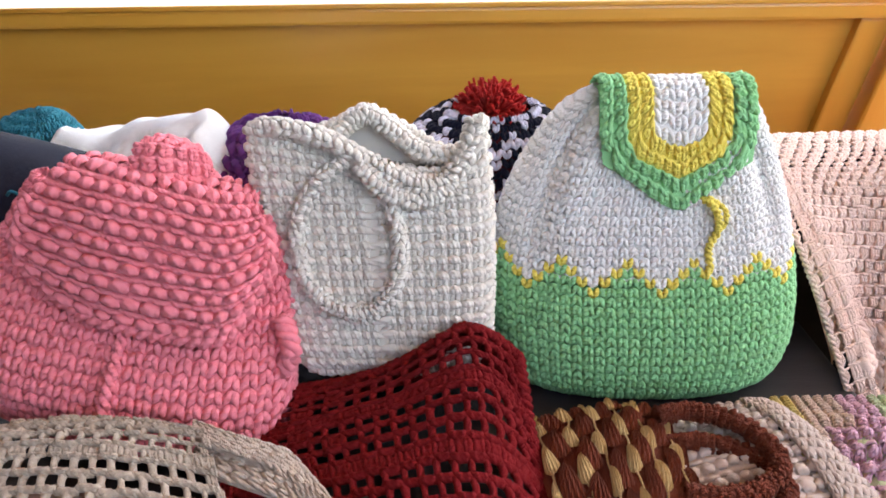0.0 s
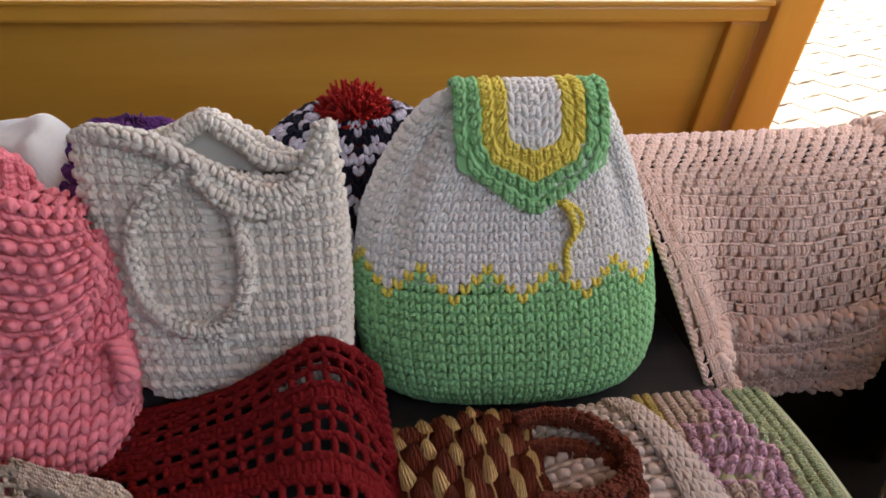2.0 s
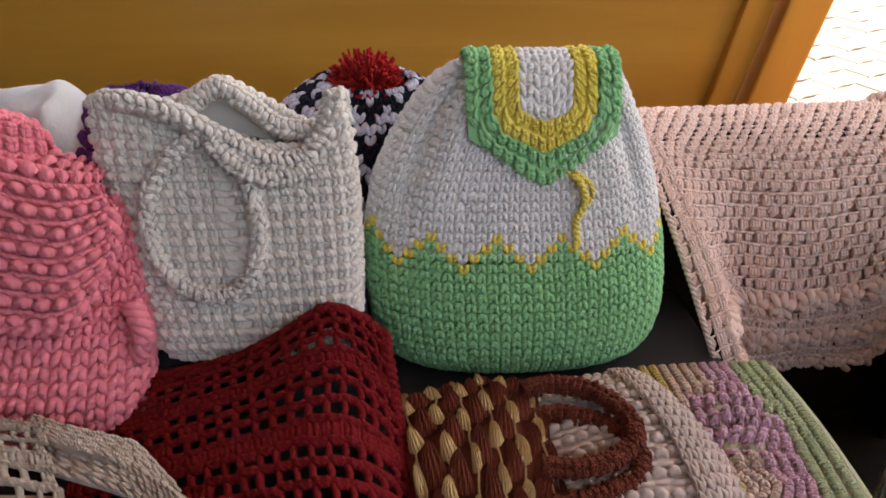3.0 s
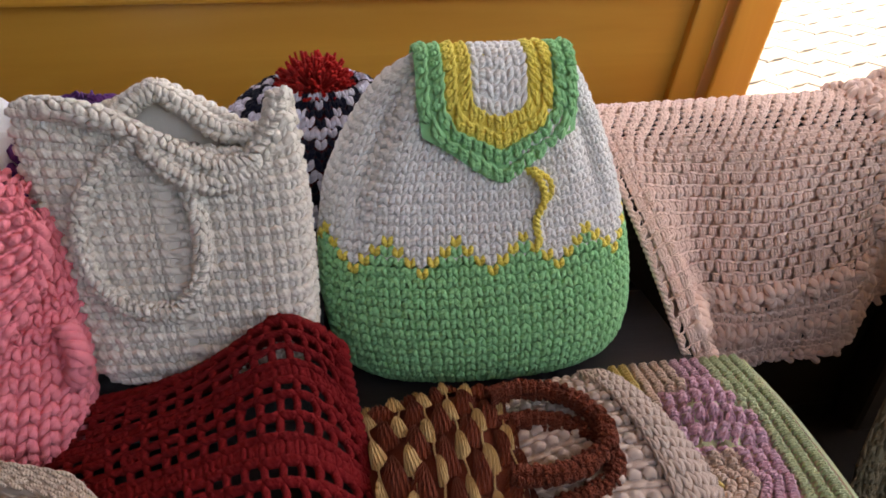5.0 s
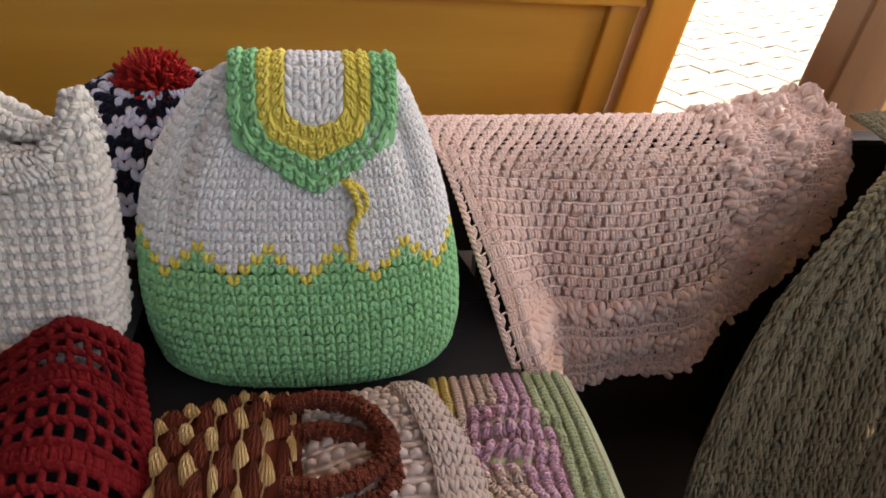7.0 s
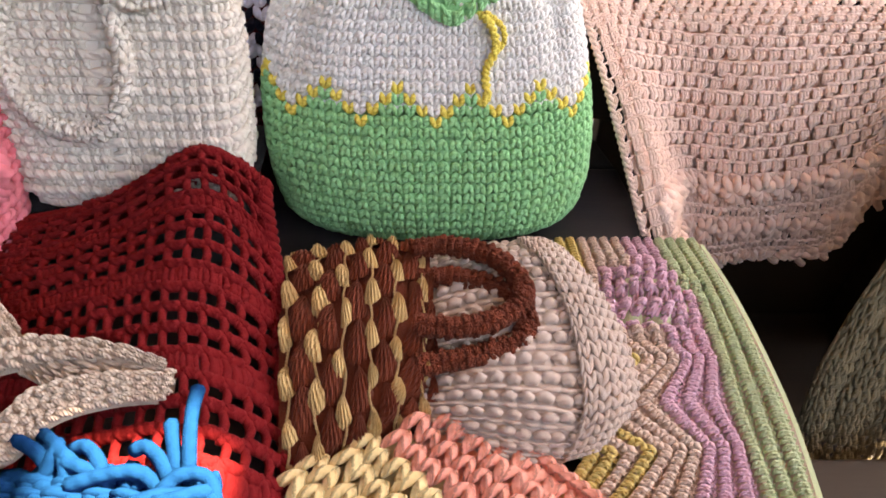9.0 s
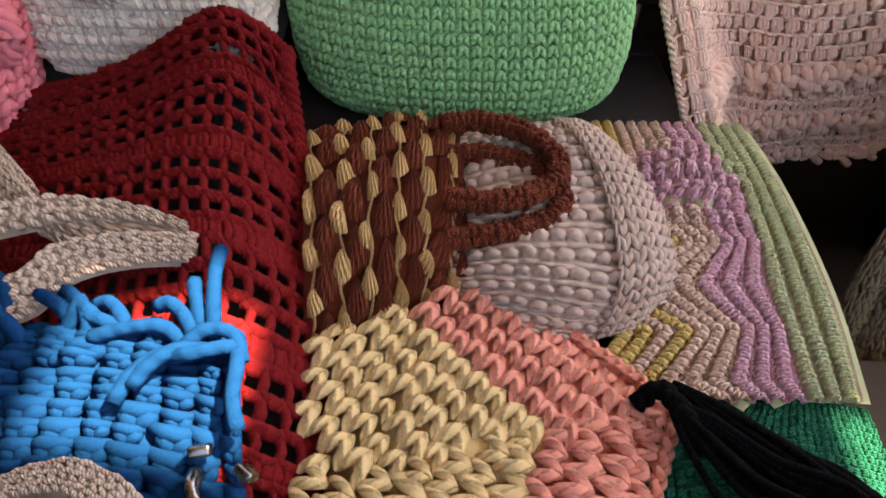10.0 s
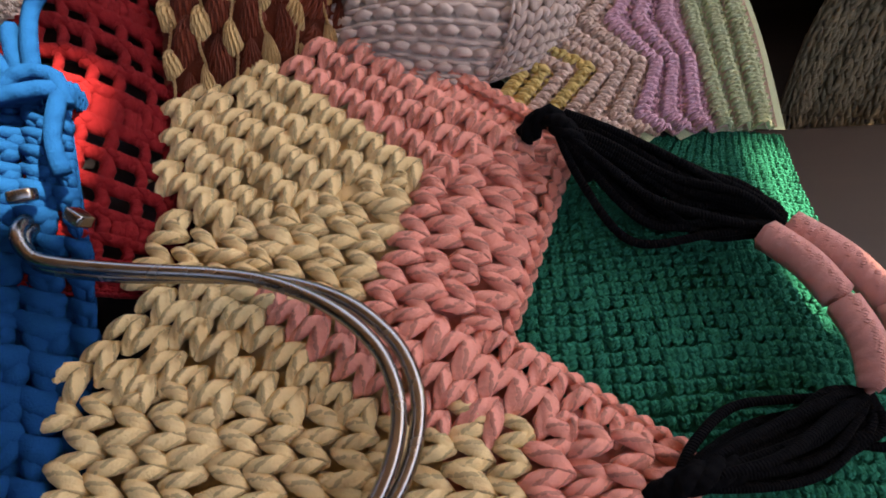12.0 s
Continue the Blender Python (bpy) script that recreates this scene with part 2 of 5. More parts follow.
def pouch(profile, power=2.6, flare=None):
    """A bag's skin: u runs round it from the middle of its back, v up. Profile rows: height, left, right, front, back."""
    pr = np.asarray(profile, float)
    run = np.concatenate([[0], np.cumsum(np.hypot(np.diff(pr[:, 0]), np.diff(pr[:, 3])) + 0.4 * np.abs(np.diff(pr[:, 2])))])
    vs = np.linspace(0, 1, 81)
    fine = np.stack([np.interp(vs, run / run[-1], pr[:, k]) for k in range(5)], 1)
    for _ in range(6):
        fine[1:-1] = 0.25 * fine[:-2] + 0.5 * fine[1:-1] + 0.25 * fine[2:]
    mid = pr[len(pr) // 2]
    ang = np.linspace(0, 2 * np.pi, 721)

    def ring(a):
        s, c = np.sin(a), np.cos(a)
        return np.sign(s) * np.abs(s) ** (2 / power), np.sign(c) * np.abs(c) ** (2 / power)
    rx, ry = ring(ang)
    arc = np.concatenate([[0], np.cumsum(np.hypot(np.diff(rx) * (mid[2] - mid[1]) / 2, np.diff(ry) * (mid[4] - mid[3]) / 2))])

    def place(u, v):
        u, v = np.asarray(u, float), np.asarray(v, float)
        a = np.interp(np.mod(u, 1.0), arc / arc[-1], ang)
        q = [np.interp(v, vs, fine[:, k]) for k in range(5)]
        s, c = ring(a)
        x = (q[1] + q[2]) / 2 - s * (q[2] - q[1]) / 2
        y = (q[3] + q[4]) / 2 + c * (q[4] - q[3]) / 2
        z = q[0] + np.where(v > 1, (v - 1) * 0.25, 0)
        if flare is not None:
            z = z + flare(u, v)
        return np.stack([x, y, z], -1)
    return place


def cell(strands, wu, wv, sides=6, rings=5):
    """One stitch as a few tapered strands. Points in stitch widths and row heights, relief and thickness in stitch widths."""
    vs, qs, uvs = [], [], []
    at = 0
    for pts, radii in strands:
        t = np.linspace(0, 1, rings)
        c = spline(pts, t) * np.array([wu, wv, wu])
        r = np.interp(t, np.linspace(0, 1, len(radii)), radii) * wu
        tan = np.gradient(c, axis=0)
        tan /= np.linalg.norm(tan, axis=1)[:, None] + 1e-9
        up = np.array([0.0, 0.0, 1.0])
        n1 = np.cross(tan, up)
        bad = np.linalg.norm(n1, axis=1) < 1e-3
        n1[bad] = (1, 0, 0)
        n1 /= np.linalg.norm(n1, axis=1)[:, None]
        n2 = np.cross(n1, tan)
        th = np.arange(sides) * 2 * np.pi / sides
        ringv = c[:, None] + r[:, None, None] * (np.cos(th)[None, :, None] * n1[:, None] + np.sin(th)[None, :, None] * n2[:, None])
        vs.append((ringv / np.array([wu, wv, 1.0])).reshape(-1, 3))
        run = np.concatenate([[0], np.cumsum(np.linalg.norm(np.diff(c, axis=0), axis=1))]) / wu
        for k in range(rings - 1):
            for s in range(sides):
                e = (s + 1) % sides
                qs.append((at + k * sides + s, at + k * sides + e, at + (k + 1) * sides + e, at + (k + 1) * sides + s))
                u0, u1 = s / sides, (s + 1) / sides
                uvs.append(((u0, run[k]), (u1, run[k]), (u1, run[k + 1]), (u0, run[k + 1])))
        at += rings * sides
    return np.concatenate(vs), np.array(qs), np.array(uvs)


def lay(place, uu, vv, hh):
    e = 2e-3
    p = place(uu, vv)
    du = place(uu + e, vv) - place(uu - e, vv)
    dv = place(uu, vv + e) - place(uu, vv - e)
    n = np.cross(du, dv)
    n /= np.linalg.norm(n, axis=-1)[..., None] + 1e-12
    return p + n * hh[..., None]


def cloth_size(place, nu, nv):
    g = np.linspace(0.1, 0.9, 7)
    a, b = np.meshgrid(g, g)
    e = 0.01
    wu = np.linalg.norm(place(a + e, b) - place(a - e, b), axis=-1).mean() / (2 * e) / nu
    wv = np.linalg.norm(place(a, b + e) - place(a, b - e), axis=-1).mean() / (2 * e) / nv
    return wu, wv


def stitches(place, nu, nv, kinds, pick=None, brick=0.0, jitter=0.05, side=1.0, sides=6, rings=5, seed=1, twist=None):
    """Lays a stitch in every cell of a surface. pick(i, j) gives the kind (-1: none) and the material slot of each cell."""
    rng = np.random.default_rng(seed)
    wu, wv = cloth_size(place, nu, nv)
    i, j = (a.ravel() for a in np.meshgrid(np.arange(nu), np.arange(nv)))
    kind, slot = pick(i, j) if pick else (np.zeros(len(i), int), np.zeros(len(i), int))
    kind, slot = np.broadcast_to(kind, i.shape), np.broadcast_to(slot, i.shape)
    chunks = []
    for k, strands in enumerate(kinds):
        sel = np.nonzero(kind == k)[0]
        if not len(sel):
            continue
        tv, tq, tuv = cell(strands, wu, wv, sides, rings)
        n = len(sel)
        ja, jb = rng.normal(0, jitter, (n, 1)), rng.normal(0, jitter, (n, 1))
        sc = 1 + rng.normal(0, jitter * 1.6, (n, 1))
        aa = (tv[None, :, 0] - 0.5) * sc + 0.5 + ja
        bb = (tv[None, :, 1] - 0.5) * sc + 0.5 + jb
        hh = tv[None, :, 2] * (1 + rng.normal(0, jitter * 2, (n, 1)))
        uu = (i[sel, None] + brick * (j[sel, None] % 2) + aa) / nu
        vv = (j[sel, None] + bb) / nv
        pos = lay(place, uu, vv, side * hh).reshape(-1, 3)
        off = (np.arange(n) * len(tv))[:, None, None]
        quads = (tq[None] + off).reshape(-1, 4)
        if side < 0:
            quads = quads[:, ::-1]
            tuv = tuv[:, ::-1]
        uvs = np.broadcast_to(tuv[None], (n, *tuv.shape)).reshape(-1, 4, 2)
        chunks.append((pos, quads, uvs, np.repeat(slot[sel], len(tq))))
    return chunks


def lining(place, sink, slot=0, nu=40, nv=30, u0=0.0, u1=1.0, v0=0.0, v1=1.0):
    """The cloth behind the stitches: an even layer a little under them."""
    a, b = np.meshgrid(np.linspace(u0, u1, nu + 1), np.linspace(v0, v1, nv + 1))
    pos = lay(place, a, b, np.full(a.shape, sink)).reshape(-1, 3)
    r, c = (x.ravel() for x in np.meshgrid(np.arange(nv), np.arange(nu), indexing="ij"))
    q = r * (nu + 1) + c
    quads = np.stack([q, q + 1, q + nu + 2, q + nu + 1], 1)
    return [(pos, quads, np.zeros((len(quads), 4, 2)), np.full(len(quads), slot))]


def rope(points, r, plies=2, pitch=0.03, fat=0.62, sides=6, per=9, closed=False, slot=0, swell=None):
    """A twisted cord along a line: plies wound round each other."""
    pts = np.asarray(points, float)
    n = max(8, per * (len(pts) - 1))
    c = spline(pts, np.linspace(0, 1, n))
    run = np.concatenate([[0], np.cumsum(np.linalg.norm(np.diff(c, axis=0), axis=1))])
    m = max(12, int(run[-1] / (pitch / 7 if plies > 1 else r * 1.2)))
    s = np.linspace(0, run[-1], m)
    c = np.stack([np.interp(s, run, c[:, k]) for k in range(3)], 1)
    tan = np.gradient(c, axis=0)
    tan /= np.linalg.norm(tan, axis=1)[:, None] + 1e-12
    ref = np.array([0.13, 0.21, 0.97])
    n1 = np.cross(tan, ref)
    n1 /= np.linalg.norm(n1, axis=1)[:, None] + 1e-12
    n2 = np.cross(n1, tan)
    grow = np.ones(m) if swell is None else np.interp(np.linspace(0, 1, m), np.linspace(0, 1, len(swell)), swell)
    th = np.arange(sides) * 2 * np.pi / sides
    out = []
    for k in range(plies):
        ph = 2 * np.pi * (s / pitch + k / plies)
        d = (r * (1 - fat) * grow)[:, None] if plies > 1 else np.zeros((m, 1))
        cc = c + d * (np.cos(ph)[:, None] * n1 + np.sin(ph)[:, None] * n2)
        rr = (r * (fat if plies > 1 else 1.0) * grow)[:, None, None]
        v = cc[:, None] + rr * (np.cos(th)[None, :, None] * n1[:, None] + np.sin(th)[None, :, None] * n2[:, None])
        q, uv = [], []
        for a in range(m - 1):
            for b in range(sides):
                e = (b + 1) % sides
                q.append((a * sides + b, a * sides + e, (a + 1) * sides + e, (a + 1) * sides + b))
                uv.append(((b / sides, s[a] / (2 * r)), ((b + 1) / sides, s[a] / (2 * r)), ((b + 1) / sides, s[a + 1] / (2 * r)), (b / sides, s[a + 1] / (2 * r))))
        v = v.reshape(-1, 3)
        ends = np.array([cc[0], cc[-1]])
        at = len(v)
        v = np.concatenate([v, ends])
        for b in range(sides):
            e = (b + 1) % sides
            q.append((at, e, b, at))
            q.append((at + 1, (m - 1) * sides + b, (m - 1) * sides + e, at + 1))
            uv.append(((0, 0),) * 4)
            uv.append(((0, 0),) * 4)
        out.append((v, np.array(q), np.array(uv, float), np.full(len(q), slot)))
    return out


def mesh_of(name, chunks, mats, smooth=True):
    vs, fs, uvs, sl = [], [], [], []
    at = 0
    for v, q, uv, slot in chunks:
        vs.append(v)
        fs.append(q + at)
        uvs.append(uv)
        sl.append(slot)
        at += len(v)
    v, q, uv, slot = np.concatenate(vs), np.concatenate(fs), np.concatenate(uvs), np.concatenate(sl)
    tri = q[:, 0] == q[:, 3]
    count = np.where(tri, 3, 4)
    keep = np.ones((len(q), 4), bool)
    keep[tri, 3] = False
    me = bpy.data.meshes.new(name)
    me.vertices.add(len(v))
    me.vertices.foreach_set("co", v.astype(np.float32).ravel())
    me.loops.add(int(count.sum()))
    me.loops.foreach_set("vertex_index", q[keep].astype(np.int32))
    me.polygons.add(len(q))
    me.polygons.foreach_set("loop_start", np.concatenate([[0], np.cumsum(count)[:-1]]).astype(np.int32))
    me.polygons.foreach_set("material_index", slot.astype(np.int32))
    me.polygons.foreach_set("use_smooth", np.full(len(q), smooth))
    layer = me.uv_layers.new(name="strand")
    me.update(calc_edges=True)
    layer.uv.foreach_set("vector", uv[keep].astype(np.float32).ravel())
    for m in mats:
        me.materials.append(m)
    return me


def knit(name, chunks, mats, parent, label=""):
    return hang(new(name, mesh_of(name, chunks, mats)), parent, label)


def block(bm, x0, x1, y0, y1, z0, z1, m=None, bevel=0.004):
    """A box with softened edges, added to bm."""
    got = bmesh.ops.create_cube(bm, size=1.0)
    bmesh.ops.transform(bm, verts=got["verts"], matrix=Matrix.Translation(((x0 + x1) / 2, (y0 + y1) / 2, (z0 + z1) / 2)) @ Matrix.Diagonal((x1 - x0, y1 - y0, z1 - z0, 1)))
    if m is not None:
        bmesh.ops.transform(bm, verts=got["verts"], matrix=m)
    if bevel:
        edges = list({e for w in got["verts"] for e in w.link_edges})
        bmesh.ops.bevel(bm, geom=edges, offset=bevel, segments=2, affect="EDGES", profile=0.6)


def part(name, bm, material, parent, label="", smooth=False):
    me = bpy.data.meshes.new(name)
    bm.to_mesh(me)
    bm.free()
    me.materials.append(material)
    if smooth:
        me.polygons.foreach_set("use_smooth", np.ones(len(me.polygons), bool))
    ob = new(name, me)
    return hang(ob, parent, label) if parent is not None else tagged(ob, label)


def sleeve(points, r, flat=1.0):
    """A crocheted tube's skin along a line: u round it, v along it."""
    pts = np.asarray(points, float)

    def place(u, v):
        u, v = np.asarray(u, float), np.asarray(v, float)
        c = spline(pts, v)
        t = spline(pts, v + 0.004) - spline(pts, v - 0.004)
        t /= np.linalg.norm(t, axis=-1)[..., None] + 1e-12
        n1 = np.cross(t, (0.11, 0.17, 0.98))
        n1 /= np.linalg.norm(n1, axis=-1)[..., None] + 1e-12
        n2 = np.cross(n1, t)
        a = 2 * np.pi * u[..., None]
        return c + r * (np.cos(a) * n1 - flat * np.sin(a) * n2)
    return place


def tube(points, r, around, along, kind, jitter=0.06, flat=1.0, seed=1):
    s = sleeve(points, r, flat)
    return stitches(s, around, along, [kind], jitter=jitter, seed=seed) + lining(s, 0.0, 0, 10, along)


# stitch kinds
KNIT_V = [([(0.07, 1.24, 0.02), (0.15, 0.84, 0.20), (0.28, 0.44, 0.30), (0.47, 0.02, 0.10)], (0.12, 0.24, 0.27, 0.13)),
          ([(0.93, 1.24, 0.02), (0.85, 0.84, 0.20), (0.72, 0.44, 0.30), (0.53, 0.02, 0.10)], (0.12, 0.24, 0.27, 0.13))]
ROW_T = [([(-0.14, 0.72, 0.16), (0.45, 0.86, 0.40), (1.12, 0.70, 0.18)], (0.19, 0.33, 0.20)),
         ([(0.20, 0.66, 0.10), (0.28, 0.36, 0.20), (0.12, 0.04, 0.06)], (0.17, 0.20, 0.15)),
         ([(0.80, 0.66, 0.10), (0.64, 0.36, 0.24), (0.76, 0.04, 0.06)], (0.17, 0.23, 0.15))]
PLUMP = [([(-0.06, 1.00, 0.14), (0.30, 0.72, 0.36), (0.66, 0.36, 0.36), (1.00, 0.02, 0.14)], (0.22, 0.36, 0.37, 0.22)),
         ([(0.02, 0.10, 0.08), (0.26, 0.26, 0.30), (0.42, 0.62, 0.20)], (0.16, 0.28, 0.16)),
         ([(0.52, 1.04, 0.10), (0.80, 0.82, 0.30), (1.04, 0.48, 0.14)], (0.16, 0.28, 0.16))]
MESH = [([(0.02, 1.06, 0.10), (0.20, 0.55, 0.18), (0.06, -0.06, 0.10)], (0.12, 0.15, 0.12)),
        ([(0.40, 1.06, 0.10), (0.22, 0.50, 0.24), (0.38, -0.06, 0.10)], (0.12, 0.15, 0.12)),
        ([(0.14, 0.92, 0.24), (0.30, 0.62, 0.32), (0.18, 0.30, 0.24)], (0.10, 0.15, 0.10)),
        ([(-0.12, 0.18, 0.14), (0.24, 0.02, 0.32), (0.56, 0.14, 0.16)], (0.12, 0.18, 0.12)),
        ([(0.44, 0.14, 0.16), (0.76, 0.00, 0.32), (1.10, 0.16, 0.14)], (0.12, 0.18, 0.12)),
        ([(-0.05, -0.08, 0.06), (0.50, -0.12, 0.20), (1.05, -0.08, 0.06)], (0.11, 0.13, 0.11))]
SOLID = MESH + [([(0.58, 1.06, 0.08), (0.66, 0.55, 0.16), (0.60, -0.06, 0.08)], (0.14, 0.16, 0.14)),
                ([(0.86, 1.06, 0.08), (0.84, 0.50, 0.18), (0.90, -0.06, 0.08)], (0.14, 0.16, 0.14))]
CLUSTER = [([(0.40, -0.04, 0.06), (0.22, 0.48, 0.26), (0.40, 1.04, 0.06)], (0.12, 0.22, 0.13)),
           ([(0.50, -0.06, 0.10), (0.47, 0.50, 0.36), (0.50, 1.06, 0.10)], (0.13, 0.23, 0.13)),
           ([(0.60, -0.04, 0.06), (0.74, 0.52, 0.26), (0.60, 1.04, 0.06)], (0.12, 0.22, 0.13)),
           ([(-0.05, 0.02, 0.02), (0.50, -0.02, 0.12), (1.05, 0.02, 0.02)], (0.08, 0.10, 0.08))]
BRAID = [([(-0.06, 1.00, 0.10), (0.45, 0.78, 0.32), (1.06, 0.50, 0.06)], (0.14, 0.27, 0.14)),
         ([(-0.06, 0.00, 0.10), (0.45, 0.22, 0.32), (1.06, 0.50, 0.06)], (0.14, 0.27, 0.14))]
FLOWER = [([(0.50, 0.45, 0.10), (0.50 + 0.30 * math.cos(a), 0.45 + 0.30 * math.sin(a), 0.30), (0.50 + 0.52 * math.cos(a), 0.45 + 0.52 * math.sin(a), 0.08)], (0.10, 0.19, 0.13)) for a in (0.3, 1.3, 2.3, 3.3, 4.3, 5.3)]
SINGLE = [([(0.02, 0.90, 0.10), (0.46, 0.62, 0.34), (0.98, 0.86, 0.10)], (0.18, 0.30, 0.18)),
          ([(0.30, 0.62, 0.08), (0.36, 0.30, 0.24), (0.48, 0.00, 0.06)], (0.18, 0.26, 0.14)),
          ([(0.84, 0.66, 0.08), (0.76, 0.34, 0.22), (0.56, 0.02, 0.06)], (0.18, 0.26, 0.14))]
BOBBLE = [([(0.10, 0.85, 0.14), (0.35, 0.45, 0.42), (0.15, 0.08, 0.12)], (0.16, 0.26, 0.14)),
          ([(0.48, 0.95, 0.14), (0.50, 0.50, 0.46), (0.46, 0.05, 0.12)], (0.16, 0.26, 0.14)),
          ([(0.86, 0.85, 0.10), (0.68, 0.45, 0.36), (0.90, 0.10, 0.10)], (0.12, 0.22, 0.12))]


SQUAT_V = [([(0.05, 1.04, -0.04), (0.15, 0.80, 0.10), (0.27, 0.44, 0.15), (0.47, 0.06, -0.06)], (0.15, 0.28, 0.30, 0.13)),
           ([(0.95, 1.04, -0.04), (0.85, 0.80, 0.10), (0.73, 0.44, 0.15), (0.53, 0.06, -0.06)], (0.15, 0.28, 0.30, 0.13))]
LEAF = [([(0.02, 1.14, -0.02), (0.12, 0.80, 0.18), (0.27, 0.40, 0.26), (0.54, -0.06, 0.00)], (0.15, 0.27, 0.29, 0.14)),
        ([(1.00, 1.10, -0.04), (0.88, 0.78, 0.14), (0.73, 0.38, 0.22), (0.50, -0.06, -0.04)], (0.15, 0.26, 0.28, 0.14))]
PILLOW = [([(0.14, 0.52, 0.02), (0.50, 0.62, 0.14), (0.86, 0.52, 0.02)], (0.24, 0.37, 0.26)),
          ([(-0.06, 0.10, 0.02), (0.50, 0.04, 0.12), (1.06, 0.10, 0.02)], (0.13, 0.17, 0.13))]
LEAF_R = [([(1 - a, b, h * 1.1) for a, b, h in pts], r) for pts, r in LEAF]
GRANNY = [([(0.14 + 0.06 * k, 0.04, 0.04), (0.10 + 0.26 * k, 0.48, 0.22 - 0.05 * abs(k - 1)), (0.16 + 0.20 * k, 0.90, 0.04)], (0.09, 0.17, 0.10)) for k in (0, 1, 2)] + [
    ([(-0.06, 0.98, 0.04), (0.45, 0.94, 0.18), (1.06, 0.98, 0.04)], (0.07, 0.13, 0.07))]
FILET = [([(-0.08, 0.06, 0.12), (0.50, 0.00, 0.28), (1.08, 0.06, 0.12)], (0.20, 0.22, 0.20)),
         ([(0.06, 0.22, 0.22), (0.30, 0.06, 0.40), (0.50, 0.20, 0.20)], (0.12, 0.17, 0.12)),
         ([(0.52, 0.20, 0.22), (0.78, 0.04, 0.38), (0.98, 0.22, 0.20)], (0.12, 0.17, 0.12)),
         ([(0.02, 1.08, 0.10), (0.16, 0.56, 0.30), (0.04, 0.02, 0.12)], (0.17, 0.19, 0.17)),
         ([(0.26, 1.06, 0.10), (0.14, 0.52, 0.20), (0.28, 0.02, 0.12)], (0.14, 0.17, 0.14))]
FILLED = FILET + [([(0.42, 1.06, 0.10), (0.50, 0.55, 0.28), (0.44, 0.00, 0.10)], (0.15, 0.19, 0.15)),
                  ([(0.66, 1.06, 0.10), (0.64, 0.50, 0.24), (0.72, 0.00, 0.10)], (0.15, 0.19, 0.15)),
                  ([(0.90, 1.06, 0.10), (0.84, 0.55, 0.28), (0.92, 0.00, 0.10)], (0.15, 0.18, 0.15))]


def on(skin, spots, lift):
    """Points lifted off the front of a skin, found by their x and z."""
    a, b = np.meshgrid(np.linspace(0.2, 0.8, 181), np.linspace(0, 1, 121))
    p, q = lay(skin, a, b, np.zeros(a.shape)).reshape(-1, 3), lay(skin, a, b, np.full(a.shape, lift)).reshape(-1, 3)
    out = []
    for x, z in spots:
        out.append(tuple(q[int(np.argmin((p[:, 0] - x) ** 2 + (p[:, 2] - z) ** 2))]))
    return out


# ---- setting ----
ground = new("ground", bpy.data.meshes.new("ground"))
ground.data.from_pydata([(-300, -300, -0.012), (300, -300, -0.012), (300, 300, -0.012), (-300, 300, -0.012)], [], [(0, 1, 2, 3)])
ground.data.materials.append(SAND)
tagged(ground, "sandy ground under grey block paving", "ground", kind="structure")

# unseen roof added for shade, boards with two gaps cut to shape the sun patches
bm = bmesh.new()
ROOF = 2.35
hx, hy = SUN_TO.x / SUN_TO.z, SUN_TO.y / SUN_TO.z
lift = ROOF - 0.44
gaps = [(-0.022 + lift * hx, 0.098 + lift * hx, 0.168 + lift * hy, 0.270 + lift * hy),
        (0.450 + (lift + 0.06) * hx, 0.530 + (lift + 0.06) * hx, 0.120 + (lift + 0.06) * hy, 0.236 + (lift + 0.06) * hy)]
xs = sorted([-2.05, 2.1] + [g for q in gaps for g in q[:2]])
ys = sorted([-0.95, 1.75] + [g for q in gaps for g in q[2:]])
for a in range(len(xs) - 1):
    for b in range(len(ys) - 1):
        cx, cy = (xs[a] + xs[a + 1]) / 2, (ys[b] + ys[b + 1]) / 2
        if any(q[0] < cx < q[1] and q[2] < cy < q[3] for q in gaps):
            continue
        block(bm, xs[a], xs[a + 1], ys[b], ys[b + 1], ROOF, ROOF + 0.012, bevel=0)
roof = part("shade_roof", bm, ROOFING, None)
tagged(roof, "unseen boarded roof added overhead to shade the goods", "roof", kind="structure")
# unseen wall added to keep light out from the left
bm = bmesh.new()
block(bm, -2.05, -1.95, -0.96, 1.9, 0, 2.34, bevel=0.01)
tagged(part("west_blocker", bm, SHADEWOOD, None), "unseen dark side wall added to block light", "wall", kind="structure")

# unseen low wall added to cut the light from the right
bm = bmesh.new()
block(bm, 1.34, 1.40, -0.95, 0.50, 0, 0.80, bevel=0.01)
tagged(part("east_blocker", bm, SHADEWOOD, None), "unseen dark side wall added to block light", "wall", kind="structure")

# unseen front wall added so light enters only high up on the right
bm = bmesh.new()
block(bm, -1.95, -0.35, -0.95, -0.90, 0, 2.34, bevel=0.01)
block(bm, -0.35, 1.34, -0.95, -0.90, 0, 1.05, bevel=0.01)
tagged(part("south_blocker", bm, SHADEWOOD, None), "unseen dark front wall added to block light, with an opening above", "wall", kind="structure")

